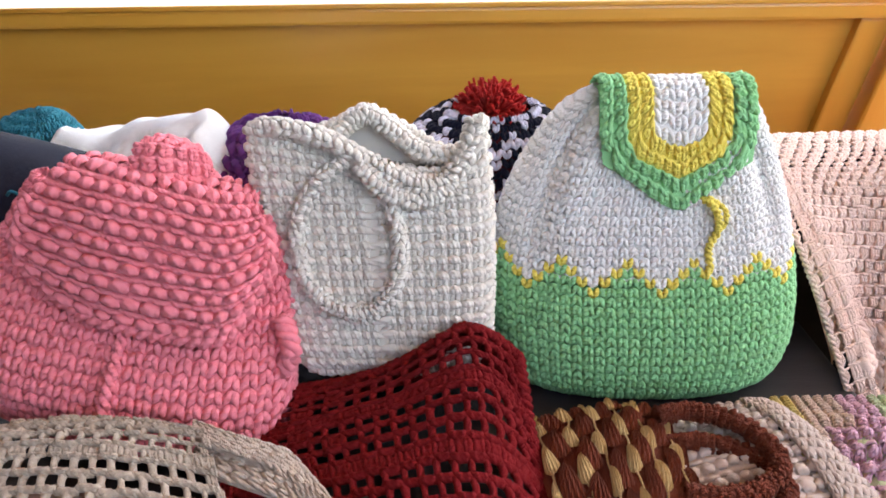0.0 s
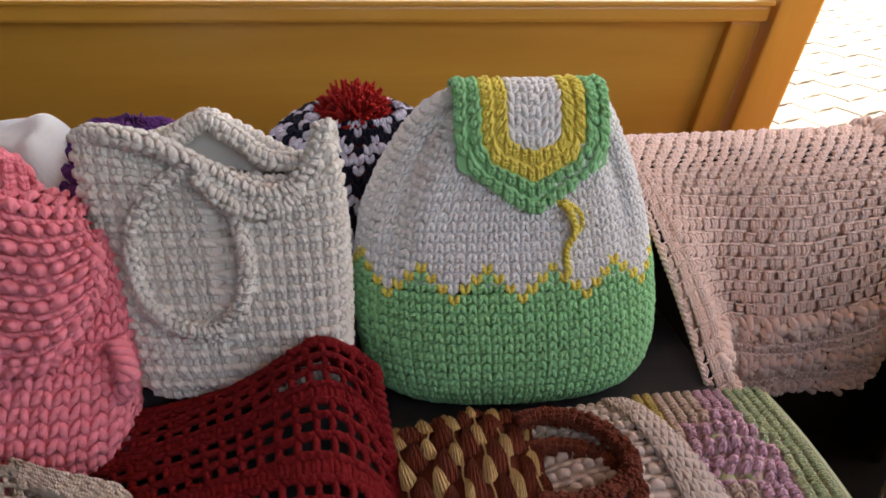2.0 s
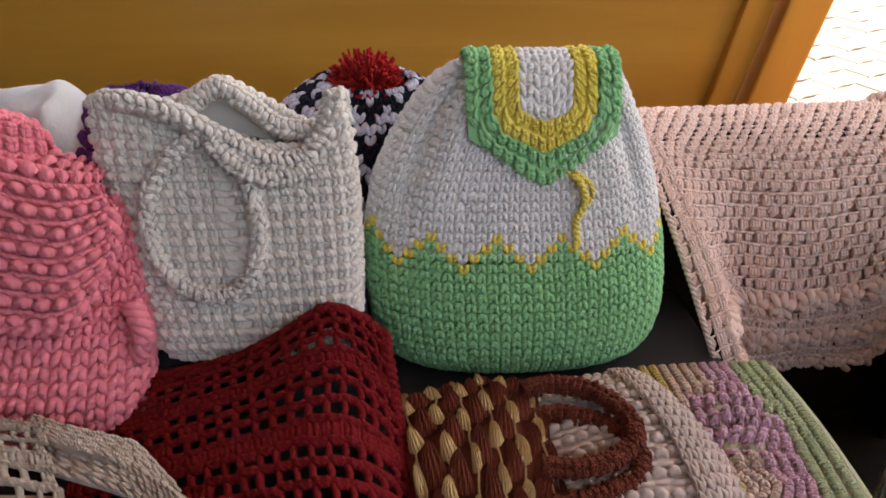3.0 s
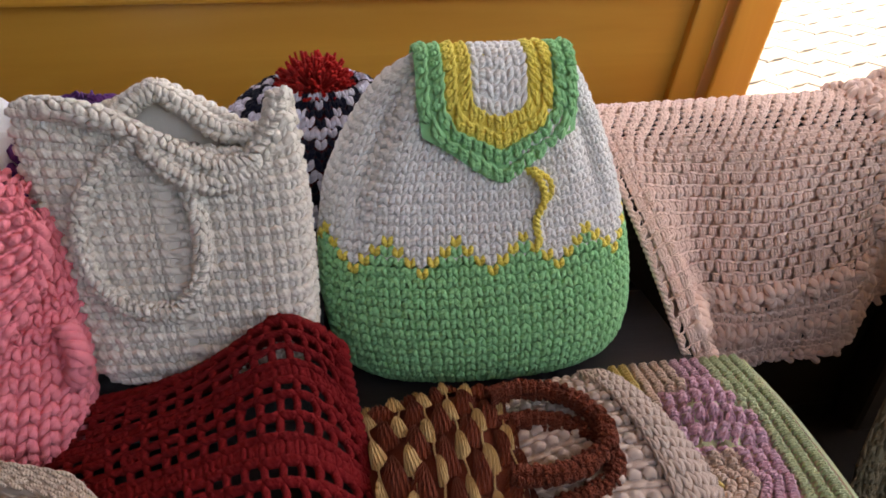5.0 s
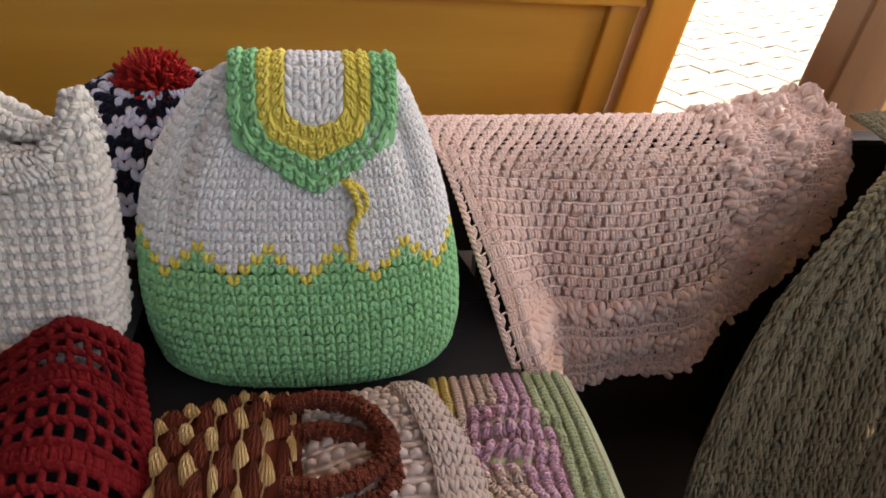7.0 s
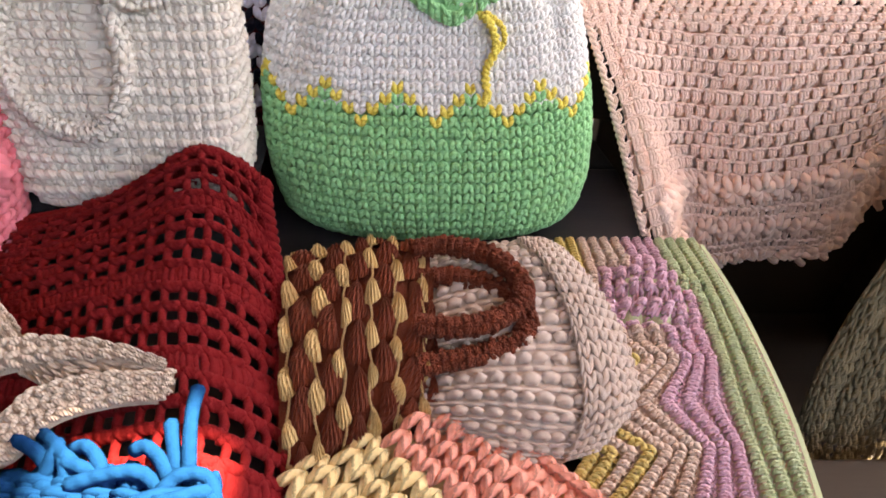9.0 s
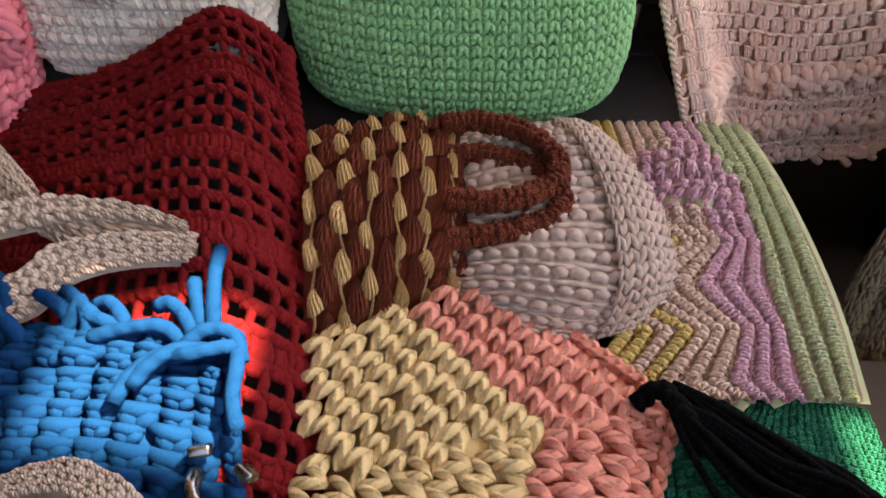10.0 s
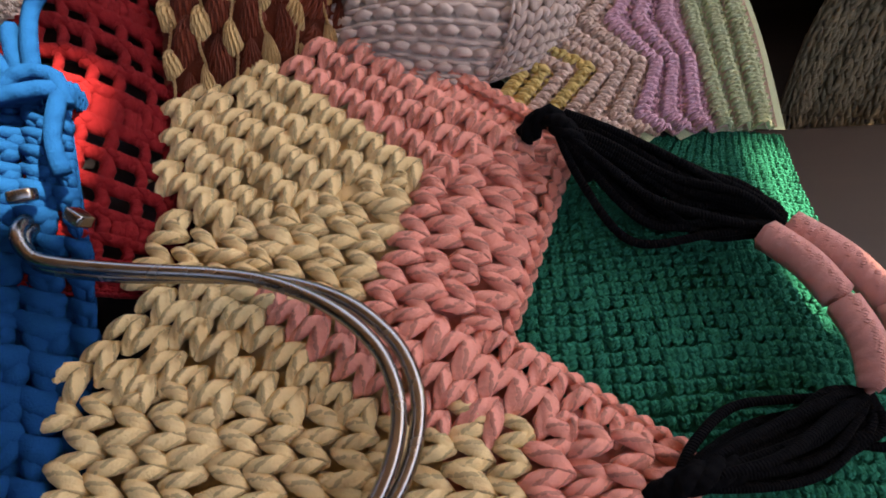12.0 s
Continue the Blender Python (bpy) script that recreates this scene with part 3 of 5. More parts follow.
# bench with a panelled back, behind the table
FLARE = 0.13
bench = thing("wooden_bench", (0, 1.4, 0), "honey coloured pine bench back with recessed panel and thick rail", "bench")
bm = bmesh.new()
block(bm, -1.9, 0.815, 1.372, 1.392, 0.05, 0.552)
part("back_panel", bm, PINE, bench)
bm = bmesh.new()
block(bm, -1.9, 0.854, 1.335, 1.42, 0.548, 0.580, bevel=0.007)
part("top_rail", bm, PINE, bench, "thick rounded pine top rail")
bm = bmesh.new()
block(bm, -1.9, 0.856, 1.328, 1.52, 0.580, 0.590, bevel=0.003)
part("capping", bm, PINE, bench)


def leaning(x0, x1, y0, y1, z0, z1, lean, bevel=0.006):
    b = bmesh.new()
    block(b, x0, x1, y0, y1, z0, z1, bevel=bevel)
    for w in b.verts:
        w.co.x += lean * (w.co.z - 0.54)
    return b


part("stile", leaning(0.788, 0.850, 1.352, 1.392, 0.05, 0.546, FLARE), PINE_UP, bench)
part("end_post", leaning(0.858, 0.948, 1.325, 1.42, 0.0, 0.80, FLARE), PINE_UP, bench, "flared pine end post")

# dark table under the goods
table = thing("dark_table", (-0.1, 0.4, 0), "black-brown stained wooden table with fine grain", "table")
for y0, y1 in ((-0.30, 0.02), (0.023, 0.345), (0.348, 0.665), (0.668, 0.98)):
    bm = bmesh.new()
    block(bm, -0.85, 0.432, y0, y1, 0.330, 0.360, bevel=0.003)
    for w in bm.verts:
        if w.co.x > 0:
            w.co.x += 0.014 - 0.22 * max(0.0, w.co.y - 0.56)
    part("board", bm, DARKWOOD, table)
for x, y in ((-0.78, -0.2), (0.36, -0.2), (-0.78, 0.88), (0.32, 0.88)):
    bm = bmesh.new()
    block(bm, x - 0.025, x + 0.025, y - 0.025, y + 0.025, 0, 0.33)
    part("leg", bm, DARKWOOD, table)
bm = bmesh.new()
block(bm, -0.76, 0.33, -0.215, -0.195, 0.25, 0.33)
part("apron", bm, DARKWOOD, table)

# dark seat whose arm carries the shawl and the blanket
seat = thing("dark_wooden_seat", (0.8, 0.8, 0), "dark brown wooden seat with arm board in the shade", "seat")
bm = bmesh.new()
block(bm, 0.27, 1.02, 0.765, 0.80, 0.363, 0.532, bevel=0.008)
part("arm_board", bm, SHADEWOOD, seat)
# board added to keep the gap under the shawl dark, hiding bright paving
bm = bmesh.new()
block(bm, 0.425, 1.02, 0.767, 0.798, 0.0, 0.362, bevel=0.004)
part("dark_filler", bm, SHADEWOOD, seat)
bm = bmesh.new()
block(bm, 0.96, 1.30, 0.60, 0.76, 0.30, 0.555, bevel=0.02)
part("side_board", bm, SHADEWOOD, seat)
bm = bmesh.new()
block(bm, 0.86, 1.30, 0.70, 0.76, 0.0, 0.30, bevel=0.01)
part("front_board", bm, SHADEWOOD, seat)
bm = leaning(1.035, 1.15, 0.98, 1.06, 0.0, 0.84, 0.09)
part("corner_post", bm, BROWNWOOD, seat, "brown varnished corner post")
bm = bmesh.new()
block(bm, 1.13, 1.60, 1.00, 1.03, 0.25, 0.62)
part("side_panel", bm, PINE, seat, "honey coloured side panel")


# made-up low bench that keeps light off the blanket and fills the dark corner
stool = thing("light_blocker_bench", (0.9, 0.1, 0), "dark brown low bench added beside the table to block light", "bench")
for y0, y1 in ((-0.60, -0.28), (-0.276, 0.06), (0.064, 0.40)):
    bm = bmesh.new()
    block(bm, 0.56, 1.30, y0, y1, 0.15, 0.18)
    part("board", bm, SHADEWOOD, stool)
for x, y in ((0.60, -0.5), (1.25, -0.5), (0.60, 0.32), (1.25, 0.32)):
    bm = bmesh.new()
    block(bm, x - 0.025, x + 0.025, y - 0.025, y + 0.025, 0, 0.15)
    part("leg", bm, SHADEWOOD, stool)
# dark sheet over the paving, deep shade put into its colour
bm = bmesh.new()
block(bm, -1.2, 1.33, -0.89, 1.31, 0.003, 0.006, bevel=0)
tagged(part("floor", bm, SHADEWOOD, None), "dark floor sheet added over the paving in place of deep shade", "floor", kind="structure")


# ---- goods on the table ----
def slots(value, n):
    return np.full(n, value)


# mint, lemon and white backpack
GB = [(0.362, 0.092, 0.326, 0.548, 0.650), (0.366, 0.074, 0.344, 0.532, 0.660), (0.382, 0.060, 0.356, 0.522, 0.668), (0.42, 0.053, 0.361, 0.521, 0.672),
      (0.46, 0.050, 0.359, 0.531, 0.674), (0.50, 0.051, 0.352, 0.548, 0.676), (0.55, 0.060, 0.340, 0.572, 0.680), (0.59, 0.080, 0.326, 0.592, 0.684),
      (0.62, 0.101, 0.312, 0.608, 0.686), (0.640, 0.120, 0.302, 0.622, 0.686), (0.655, 0.150, 0.288, 0.636, 0.680)]
g_pouch = pouch(GB, 2.5)


def gskin(u, v):
    """The pouch with its gussets folded in beside the drawn-up top."""
    p = g_pouch(u, v)
    f = np.mod(np.asarray(u, float), 1.0)
    k = np.clip((p[..., 2] - 0.50) / 0.10, 0, 1)
    pleat = np.exp(-((f - 0.335) / 0.016) ** 2) + 0.8 * np.exp(-((f - 0.668) / 0.016) ** 2)
    swell = np.exp(-((f - 0.375) / 0.025) ** 2) + 0.6 * np.exp(-((f - 0.630) / 0.025) ** 2)
    return p + np.stack([0 * k, k * (0.013 * pleat - 0.006 * swell), 0 * k], -1)


backpack = thing("crocheted_backpack", (0.20, 0.60, 0.36), "mint green and white crocheted backpack with yellow zigzag line", "backpack", "crocheted backpacks")
NU, NV = 68, 36
probe = gskin(np.full(400, 0.5), np.linspace(0, 1, 400))
row_zig = int(np.interp(0.487, probe[:, 2], np.linspace(0, 1, 400)) * NV)
front = gskin((np.arange(NU) + 0.5) / NU, np.full(NU, (row_zig + 0.5) / NV))
near = np.where(front[:, 1] < 0.60, np.abs(front[:, 0] - 0.205), 9)
tip_col = int(np.argmin(near))


def backpack_pick(i, j):
    step = np.array([0, 1, 2, 3, 2, 1])[np.mod(i - tip_col, 6)]
    edge = row_zig + step
    return np.zeros(len(i), int), np.where(j < edge, 0, np.where(j == edge, 1, 2))


knit("body", stitches(gskin, NU, NV, [SQUAT_V], backpack_pick, jitter=0.035, seed=2) + lining(gskin, -0.0006, 0, 90, 14, v1=(row_zig + 1) / NV) + lining(gskin, 0.0, 2, 90, 16, v0=(row_zig + 1.5) / NV), [GREEN, YELLOW, WHITE], backpack)
FLAP_LINE = [(0.692, 0.612), (0.682, 0.648), (0.656, 0.664), (0.633, 0.663), (0.617, 0.645), (0.604, 0.618), (0.592, 0.592), (0.578, 0.564)]


def flap_skin(u, v):
    u, v = np.asarray(u, float), np.asarray(v, float)
    reach = 0.80 + 0.20 * (1 - np.abs(2 * u - 1) ** 1.1)
    t = 1 - (1 - v) * reach
    line = spline(FLAP_LINE, 1 - t)
    half = 0.074 - 0.010 * np.clip(0.35 - t, 0, 1) * 2
    x = 0.2195 + (2 * u - 1) * half
    return np.stack([x, line[..., 0] + 0.07 * (x - 0.22) - 0.004 * np.cos((2 * u - 1) * 1.4), line[..., 1] - 0.02 * (x - 0.22)], -1)


def flap_rings(u, v):
    """Rounds of the flap: u runs down one side, along the pointed hem and up the other side, v goes inwards."""
    u, v = np.asarray(u, float), np.asarray(v, float)
    q = 0.5 * v
    side, hem = 1.12 * (1 - 0.86 * q), 1 - 2 * q + 1e-6
    s = u * (2 * side + hem)
    turn = 0.12
    x = q + hem * np.clip((s - side + turn * hem) / (hem * (1 + 2 * turn)), 0, 1)
    y = np.maximum(0.86 * q, 1 - np.minimum(s, 2 * side + hem - s) / 1.12)
    return flap_skin(x, y)


def flap_pick(i, j):
    return np.where(j < 4, 0, -1), np.where(j < 2, 0, 1)


flap = knit("flap", stitches(flap_rings, 34, 6, [SINGLE], flap_pick, jitter=0.04, seed=3) + stitches(lambda u, v: flap_skin(0.335 + 0.33 * np.asarray(u), 0.275 + 0.725 * np.asarray(v)), 4, 11, [SQUAT_V], lambda i, j: (slots(0, len(i)), slots(2, len(i))), jitter=0.04, seed=4) + lining(flap_skin, -0.0004, 0, 12, 18) + lining(flap_skin, 0.0004, 1, 10, 16, 0.165, 0.835, 0.135, 1.0) + lining(flap_skin, 0.0006, 2, 8, 14, 0.33, 0.67, 0.265, 1.0) + lining(flap_skin, -0.006, 0, 12, 18), [GREEN, YELLOW, WHITE], backpack, "green, yellow and white flap")
knit("tie", rope([(0.243, 0.583, 0.572), (0.252, 0.570, 0.568), (0.258, 0.566, 0.550), (0.250, 0.560, 0.532), (0.252, 0.552, 0.512), (0.247, 0.550, 0.505)], 0.0042, 2, 0.012) + rope([(0.247, 0.580, 0.575), (0.262, 0.572, 0.566), (0.264, 0.569, 0.552), (0.255, 0.566, 0.548)], 0.003, 2, 0.012), [YELLOW], backpack, "yellow tie")
# coral backpack, leaning to its side
LEAN = Matrix.Translation((-0.308, 0.426, 0.406)) @ Matrix.Rotation(radians(-6), 4, "Z") @ Matrix.Rotation(radians(9.5), 4, "Y")
CB = [(-0.026, -0.09, 0.10, 0.045, 0.10), (-0.019, -0.118, 0.125, 0.020, 0.12), (0.008, -0.142, 0.148, 0.004, 0.13), (0.05, -0.150, 0.152, 0.002, 0.135), (0.09, -0.148, 0.148, 0.032, 0.14),
      (0.13, -0.136, 0.136, 0.078, 0.15), (0.170, -0.118, 0.120, 0.104, 0.155), (0.192, -0.105, 0.104, 0.122, 0.150)]
cskin = moved(pouch(CB, 2.6), LEAN)
coral = thing("crocheted_backpack", (-0.28, 0.5, 0.36), "coral pink chunky crocheted backpack with wide flap", "backpack", "crocheted backpacks")
knit("body", stitches(cskin, 50, 24, [SQUAT_V], jitter=0.04, seed=5) + lining(cskin, -0.0006, 0, 60, 20), [PINK], coral)
cflap = moved(sheet([
    [(-0.352, 0.504, 0.538), (-0.300, 0.478, 0.520), (-0.235, 0.467, 0.508), (-0.188, 0.468, 0.505), (-0.164, 0.494, 0.524)],
    [(-0.366, 0.512, 0.562), (-0.300, 0.488, 0.548), (-0.235, 0.478, 0.538), (-0.180, 0.478, 0.532), (-0.150, 0.502, 0.545)],
    [(-0.360, 0.524, 0.588), (-0.295, 0.502, 0.578), (-0.235, 0.494, 0.566), (-0.180, 0.491, 0.558), (-0.146, 0.512, 0.568)],
    [(-0.348, 0.540, 0.612), (-0.290, 0.520, 0.606), (-0.235, 0.512, 0.596), (-0.180, 0.508, 0.585), (-0.150, 0.524, 0.586)],
    [(-0.324, 0.562, 0.628), (-0.280, 0.548, 0.624), (-0.235, 0.540, 0.615), (-0.185, 0.533, 0.604), (-0.160, 0.542, 0.596)],
    [(-0.312, 0.600, 0.610), (-0.270, 0.595, 0.605), (-0.235, 0.590, 0.600), (-0.190, 0.585, 0.590), (-0.170, 0.580, 0.580)]]), Matrix.Translation((0.0, -0.008, 0.003)))
fl = knit("flap", stitches(cflap, 15, 11, [[(line, tuple(1.22 * r for r in radii)) for line, radii in PILLOW]], brick=0.5, jitter=0.04, seed=6, rings=6) + lining(cflap, -0.001, 0, 24, 24) + lining(cflap, -0.010, 0, 24, 24), [PINK], coral)
rim = [tuple(cflap(np.array([1.0]), np.array([v]))[0]) for v in np.linspace(0.55, 0.04, 6)] + [tuple(cflap(np.array([u]), np.array([-0.02]))[0]) for u in np.linspace(0.97, 0.03, 14)] + [tuple(cflap(np.array([0.0]), np.array([v]))[0]) for v in np.linspace(0.05, 0.55, 6)]
knit("flap_edge", rope(rim, 0.0075, 2, 0.022), [PINK], fl)
tab = moved(sheet([[(-0.268, 0.540, 0.610), (-0.242, 0.534, 0.606), (-0.222, 0.538, 0.602)], [(-0.268, 0.545, 0.632), (-0.243, 0.538, 0.632), (-0.220, 0.545, 0.626)], [(-0.262, 0.558, 0.646), (-0.243, 0.555, 0.649), (-0.222, 0.560, 0.640)], [(-0.255, 0.578, 0.638), (-0.236, 0.582, 0.638), (-0.216, 0.577, 0.628)], [(-0.242, 0.582, 0.606), (-0.224, 0.586, 0.606), (-0.208, 0.577, 0.600)]]), Matrix.Translation((0.0, 0.0, -0.006)))
knit("handle", stitches(tab, 4, 8, [SINGLE], jitter=0.05) + lining(tab, 0, 0, 6, 10) + lining(tab, -0.008, 0, 6, 10), [PINK], coral)
tab2 = sheet([[(-0.224, 0.538, 0.598), (-0.205, 0.544, 0.594)], [(-0.220, 0.545, 0.620), (-0.203, 0.552, 0.612)], [(-0.222, 0.560, 0.636), (-0.208, 0.566, 0.630)]])
knit("loop", stitches(tab2, 2, 4, [SINGLE], jitter=0.05) + lining(tab2, 0, 0, 4, 6) + lining(tab2, -0.006, 0, 4, 6), [PINK], coral)
knit("drawstring", rope(on(cskin, [(-0.272, 0.518), (-0.277, 0.494), (-0.284, 0.468), (-0.290, 0.448), (-0.293, 0.438)], 0.006), 0.0055, 2, 0.018, swell=(1, 1, 1.1, 1.3)), [PINK], coral)
cords = [tuple(LEAN @ Vector(p)) for p in ((0.138, 0.080, 0.125), (0.150, 0.070, 0.11), (0.153, 0.064, 0.095), (0.146, 0.064, 0.078))]
knit("side_strap", rope(cords, 0.0105, 3, 0.022), [PINK], coral)

# ivory drawstring bag
IB = [(0.432, -0.118, 0.026, 0.504, 0.560), (0.438, -0.136, 0.036, 0.496, 0.570), (0.46, -0.148, 0.041, 0.500, 0.580), (0.52, -0.160, 0.042, 0.524, 0.590), (0.57, -0.168, 0.041, 0.548, 0.600), (0.61, -0.172, 0.038, 0.566, 0.606), (0.638, -0.172, 0.034, 0.580, 0.608)]


def rim_wave(u, v):
    k = np.clip((v - 0.72) / 0.28, 0, 1) ** 2
    f = np.mod(u, 1.0)
    # front dips from the left corner to the middle, the back wall humps up
    wave = np.interp(f, [0.0, 0.06, 0.14, 0.22, 0.30, 0.36, 0.44, 0.50, 0.58, 0.64, 0.68, 0.705, 0.73, 0.80, 0.86, 0.93, 1.0], [0.018, 0.002, -0.010, 0.0, 0.010, 0.004, -0.012, -0.022, -0.034, -0.036, -0.018, 0.016, 0.014, -0.018, -0.026, -0.002, 0.018])
    return k * wave


iskin = pouch(IB, 5.0, rim_wave)
tote = thing("drawstring_bag", (-0.06, 0.56, 0.44), "ivory crocheted drawstring bag with braided cord", "bag")
knit("body", stitches(iskin, 46, 17, [[(line, tuple(1.1 * r for r in radii)) for line, radii in ROW_T]], jitter=0.02, seed=8) + lining(iskin, 0.0018, 0, 90, 24) + lining(iskin, -0.006, 0, 90, 24), [IVORY], tote)
rim = [tuple(iskin(np.array([u]), np.array([1.0]))[0]) for u in np.linspace(0, 1, 41)]
knit("rim", rope(rim, 0.0062, 2, 0.02), [IVORY], tote)
knit("cord", tube(on(iskin, [(-0.066, 0.617), (-0.090, 0.614), (-0.112, 0.600), (-0.128, 0.575), (-0.130, 0.548), (-0.121, 0.520), (-0.103, 0.501), (-0.078, 0.493), (-0.056, 0.500), (-0.042, 0.520), (-0.038, 0.548), (-0.044, 0.580), (-0.058, 0.605), (-0.068, 0.620)], 0.008), 0.0042, 3, 50, KNIT_V), [IVORY], tote, "braided ivory cord loop")
knit("sash", tube([(-0.166, 0.588, 0.644), (-0.140, 0.578, 0.648), (-0.104, 0.572, 0.640), (-0.070, 0.564, 0.624), (-0.045, 0.558, 0.612), (-0.020, 0.555, 0.602), (0.004, 0.560, 0.604), (0.022, 0.574, 0.624), (0.030, 0.588, 0.650)], 0.0052, 3, 32, KNIT_V), [IVORY], tote)
knit("sash", tube([(-0.072, 0.560, 0.622), (-0.054, 0.550, 0.602), (-0.030, 0.548, 0.592), (-0.006, 0.553, 0.592), (0.010, 0.560, 0.600)], 0.0050, 3, 20, KNIT_V), [IVORY], tote)
knit("sash", tube([(-0.110, 0.578, 0.612), (-0.092, 0.590, 0.640), (-0.068, 0.596, 0.652), (-0.044, 0.590, 0.640), (-0.020, 0.584, 0.622), (0.010, 0.586, 0.616)], 0.0050, 3, 26, KNIT_V), [IVORY], tote)

# black fold added to prop the ivory bag and fill the dark area beneath
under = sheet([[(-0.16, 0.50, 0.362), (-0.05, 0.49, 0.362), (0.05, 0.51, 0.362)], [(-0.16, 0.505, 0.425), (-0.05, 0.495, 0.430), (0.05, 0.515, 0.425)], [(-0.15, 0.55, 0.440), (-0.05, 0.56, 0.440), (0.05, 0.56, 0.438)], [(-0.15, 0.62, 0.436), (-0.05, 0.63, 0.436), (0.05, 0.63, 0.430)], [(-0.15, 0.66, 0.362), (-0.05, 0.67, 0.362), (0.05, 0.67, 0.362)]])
pad = thing("dark_fill", (-0.05, 0.57, 0.36), "black folded filler added in the dark area under the ivory bag", "cloth")
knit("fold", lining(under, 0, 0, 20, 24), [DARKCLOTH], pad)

# red openwork bag, draped
red_net = sheet([
    [(-0.10, 0.135, 0.372), (-0.05, 0.135, 0.385), (0.0, 0.135, 0.40), (0.06, 0.138, 0.405), (0.112, 0.145, 0.380)],
    [(-0.12, 0.19, 0.380), (-0.06, 0.19, 0.395), (0.0, 0.19, 0.412), (0.06, 0.19, 0.424), (0.116, 0.19, 0.382)],
    [(-0.15, 0.28, 0.385), (-0.08, 0.28, 0.400), (-0.01, 0.28, 0.420), (0.055, 0.28, 0.428), (0.106, 0.28, 0.384)],
    [(-0.185, 0.37, 0.385), (-0.10, 0.37, 0.405), (-0.03, 0.37, 0.428), (0.035, 0.37, 0.436), (0.088, 0.37, 0.388)],
    [(-0.195, 0.435, 0.390), (-0.12, 0.435, 0.414), (-0.045, 0.436, 0.440), (0.030, 0.442, 0.466), (0.076, 0.435, 0.415)],
    [(-0.190, 0.482, 0.408), (-0.12, 0.474, 0.428), (-0.05, 0.474, 0.456), (0.022, 0.484, 0.494), (0.066, 0.480, 0.466)],
    [(-0.185, 0.508, 0.395), (-0.12, 0.496, 0.405), (-0.05, 0.494, 0.415), (0.024, 0.508, 0.440), (0.068, 0.500, 0.410)]])
red = thing("openwork_bag", (-0.02, 0.35, 0.36), "deep red crocheted openwork bag lying draped", "bag")


def red_pick(i, j):
    band = (np.mod(j, 4) == 3) | (i == 0) | (i == 19) | (j == 0) | (j >= 24) | ((i < 8) & (np.mod(i + 2 * j, 4) == 0))
    return np.where(j > 25, -1, np.where(band, 1, 0)), np.zeros(len(i), int)


knit("net", stitches(red_net, 20, 28, [[(line, tuple(1.16 * r for r in radii)) for line, radii in kind] for kind in (FILET, FILLED)], red_pick, jitter=0.04, seed=9), [RED], red)
knit("top_fold", lining(red_net, -0.002, 0, 30, 14, v0=0.82), [RED], red)
edge = [tuple(red_net(np.array([1.0]), np.array([v]))[0]) for v in np.linspace(0, 0.86, 16)] + [tuple(red_net(np.array([u]), np.array([0.895]))[0] + np.array([0, 0, 0.003])) for u in np.linspace(0.95, 0, 14)]
knit("edging", rope(edge, 0.0085, 3, 0.022), [RED], red)

# linen openwork bag with straps
linen_net = sheet([
    [(-0.42, 0.25, 0.406), (-0.33, 0.25, 0.426), (-0.24, 0.25, 0.426), (-0.15, 0.25, 0.406)],
    [(-0.42, 0.33, 0.431), (-0.33, 0.33, 0.448), (-0.24, 0.33, 0.448), (-0.16, 0.33, 0.426)],
    [(-0.42, 0.37, 0.456), (-0.33, 0.375, 0.470), (-0.25, 0.375, 0.470), (-0.18, 0.375, 0.456)],
    [(-0.41, 0.395, 0.454), (-0.33, 0.40, 0.468), (-0.25, 0.40, 0.472), (-0.190, 0.395, 0.468)]])
linen = thing("openwork_bag", (-0.3, 0.32, 0.36), "linen coloured crocheted openwork bag with long straps", "bag")


def linen_pick(i, j):
    return np.where((j >= 10) | (i >= 16) | (np.mod(j, 4) == 3), 1, 0), np.zeros(len(i), int)


knit("net", stitches(linen_net, 17, 12, [FILET, FILLED], linen_pick, brick=0.5, jitter=0.06, seed=10), [LINEN], linen)
low = sheet([[(-0.42, 0.10, 0.37), (-0.28, 0.10, 0.38), (-0.12, 0.10, 0.37)], [(-0.42, 0.25, 0.40), (-0.28, 0.25, 0.42), (-0.12, 0.25, 0.39)], [(-0.42, 0.35, 0.455), (-0.28, 0.35, 0.462), (-0.14, 0.35, 0.42)], [(-0.42, 0.40, 0.40), (-0.28, 0.41, 0.40), (-0.17, 0.40, 0.40)]])
knit("filling", lining(low, -0.02, 0, 12, 12), [LINEN], linen)


def band(name, left, right, parent, mat, along, across=3, kind=KNIT_V, thick=0.005, label=""):
    """A crocheted strap between two edge lines."""
    a, b = np.asarray(left, float), np.asarray(right, float)
    if np.cross(b[1] - a[1], a[2] - a[1])[2] < 0:
        a, b = b, a

    def place(u, v):
        u = np.asarray(u, float)[..., None]
        pa, pb = spline(a, np.asarray(v, float)), spline(b, np.asarray(v, float))
        return pa * (1 - u) + pb * u
    return knit(name, stitches(place, across, along, [kind], jitter=0.05) + lining(place, 0.0, 0, across, along) + lining(place, -thick, 0, across, along), [mat], parent, label)


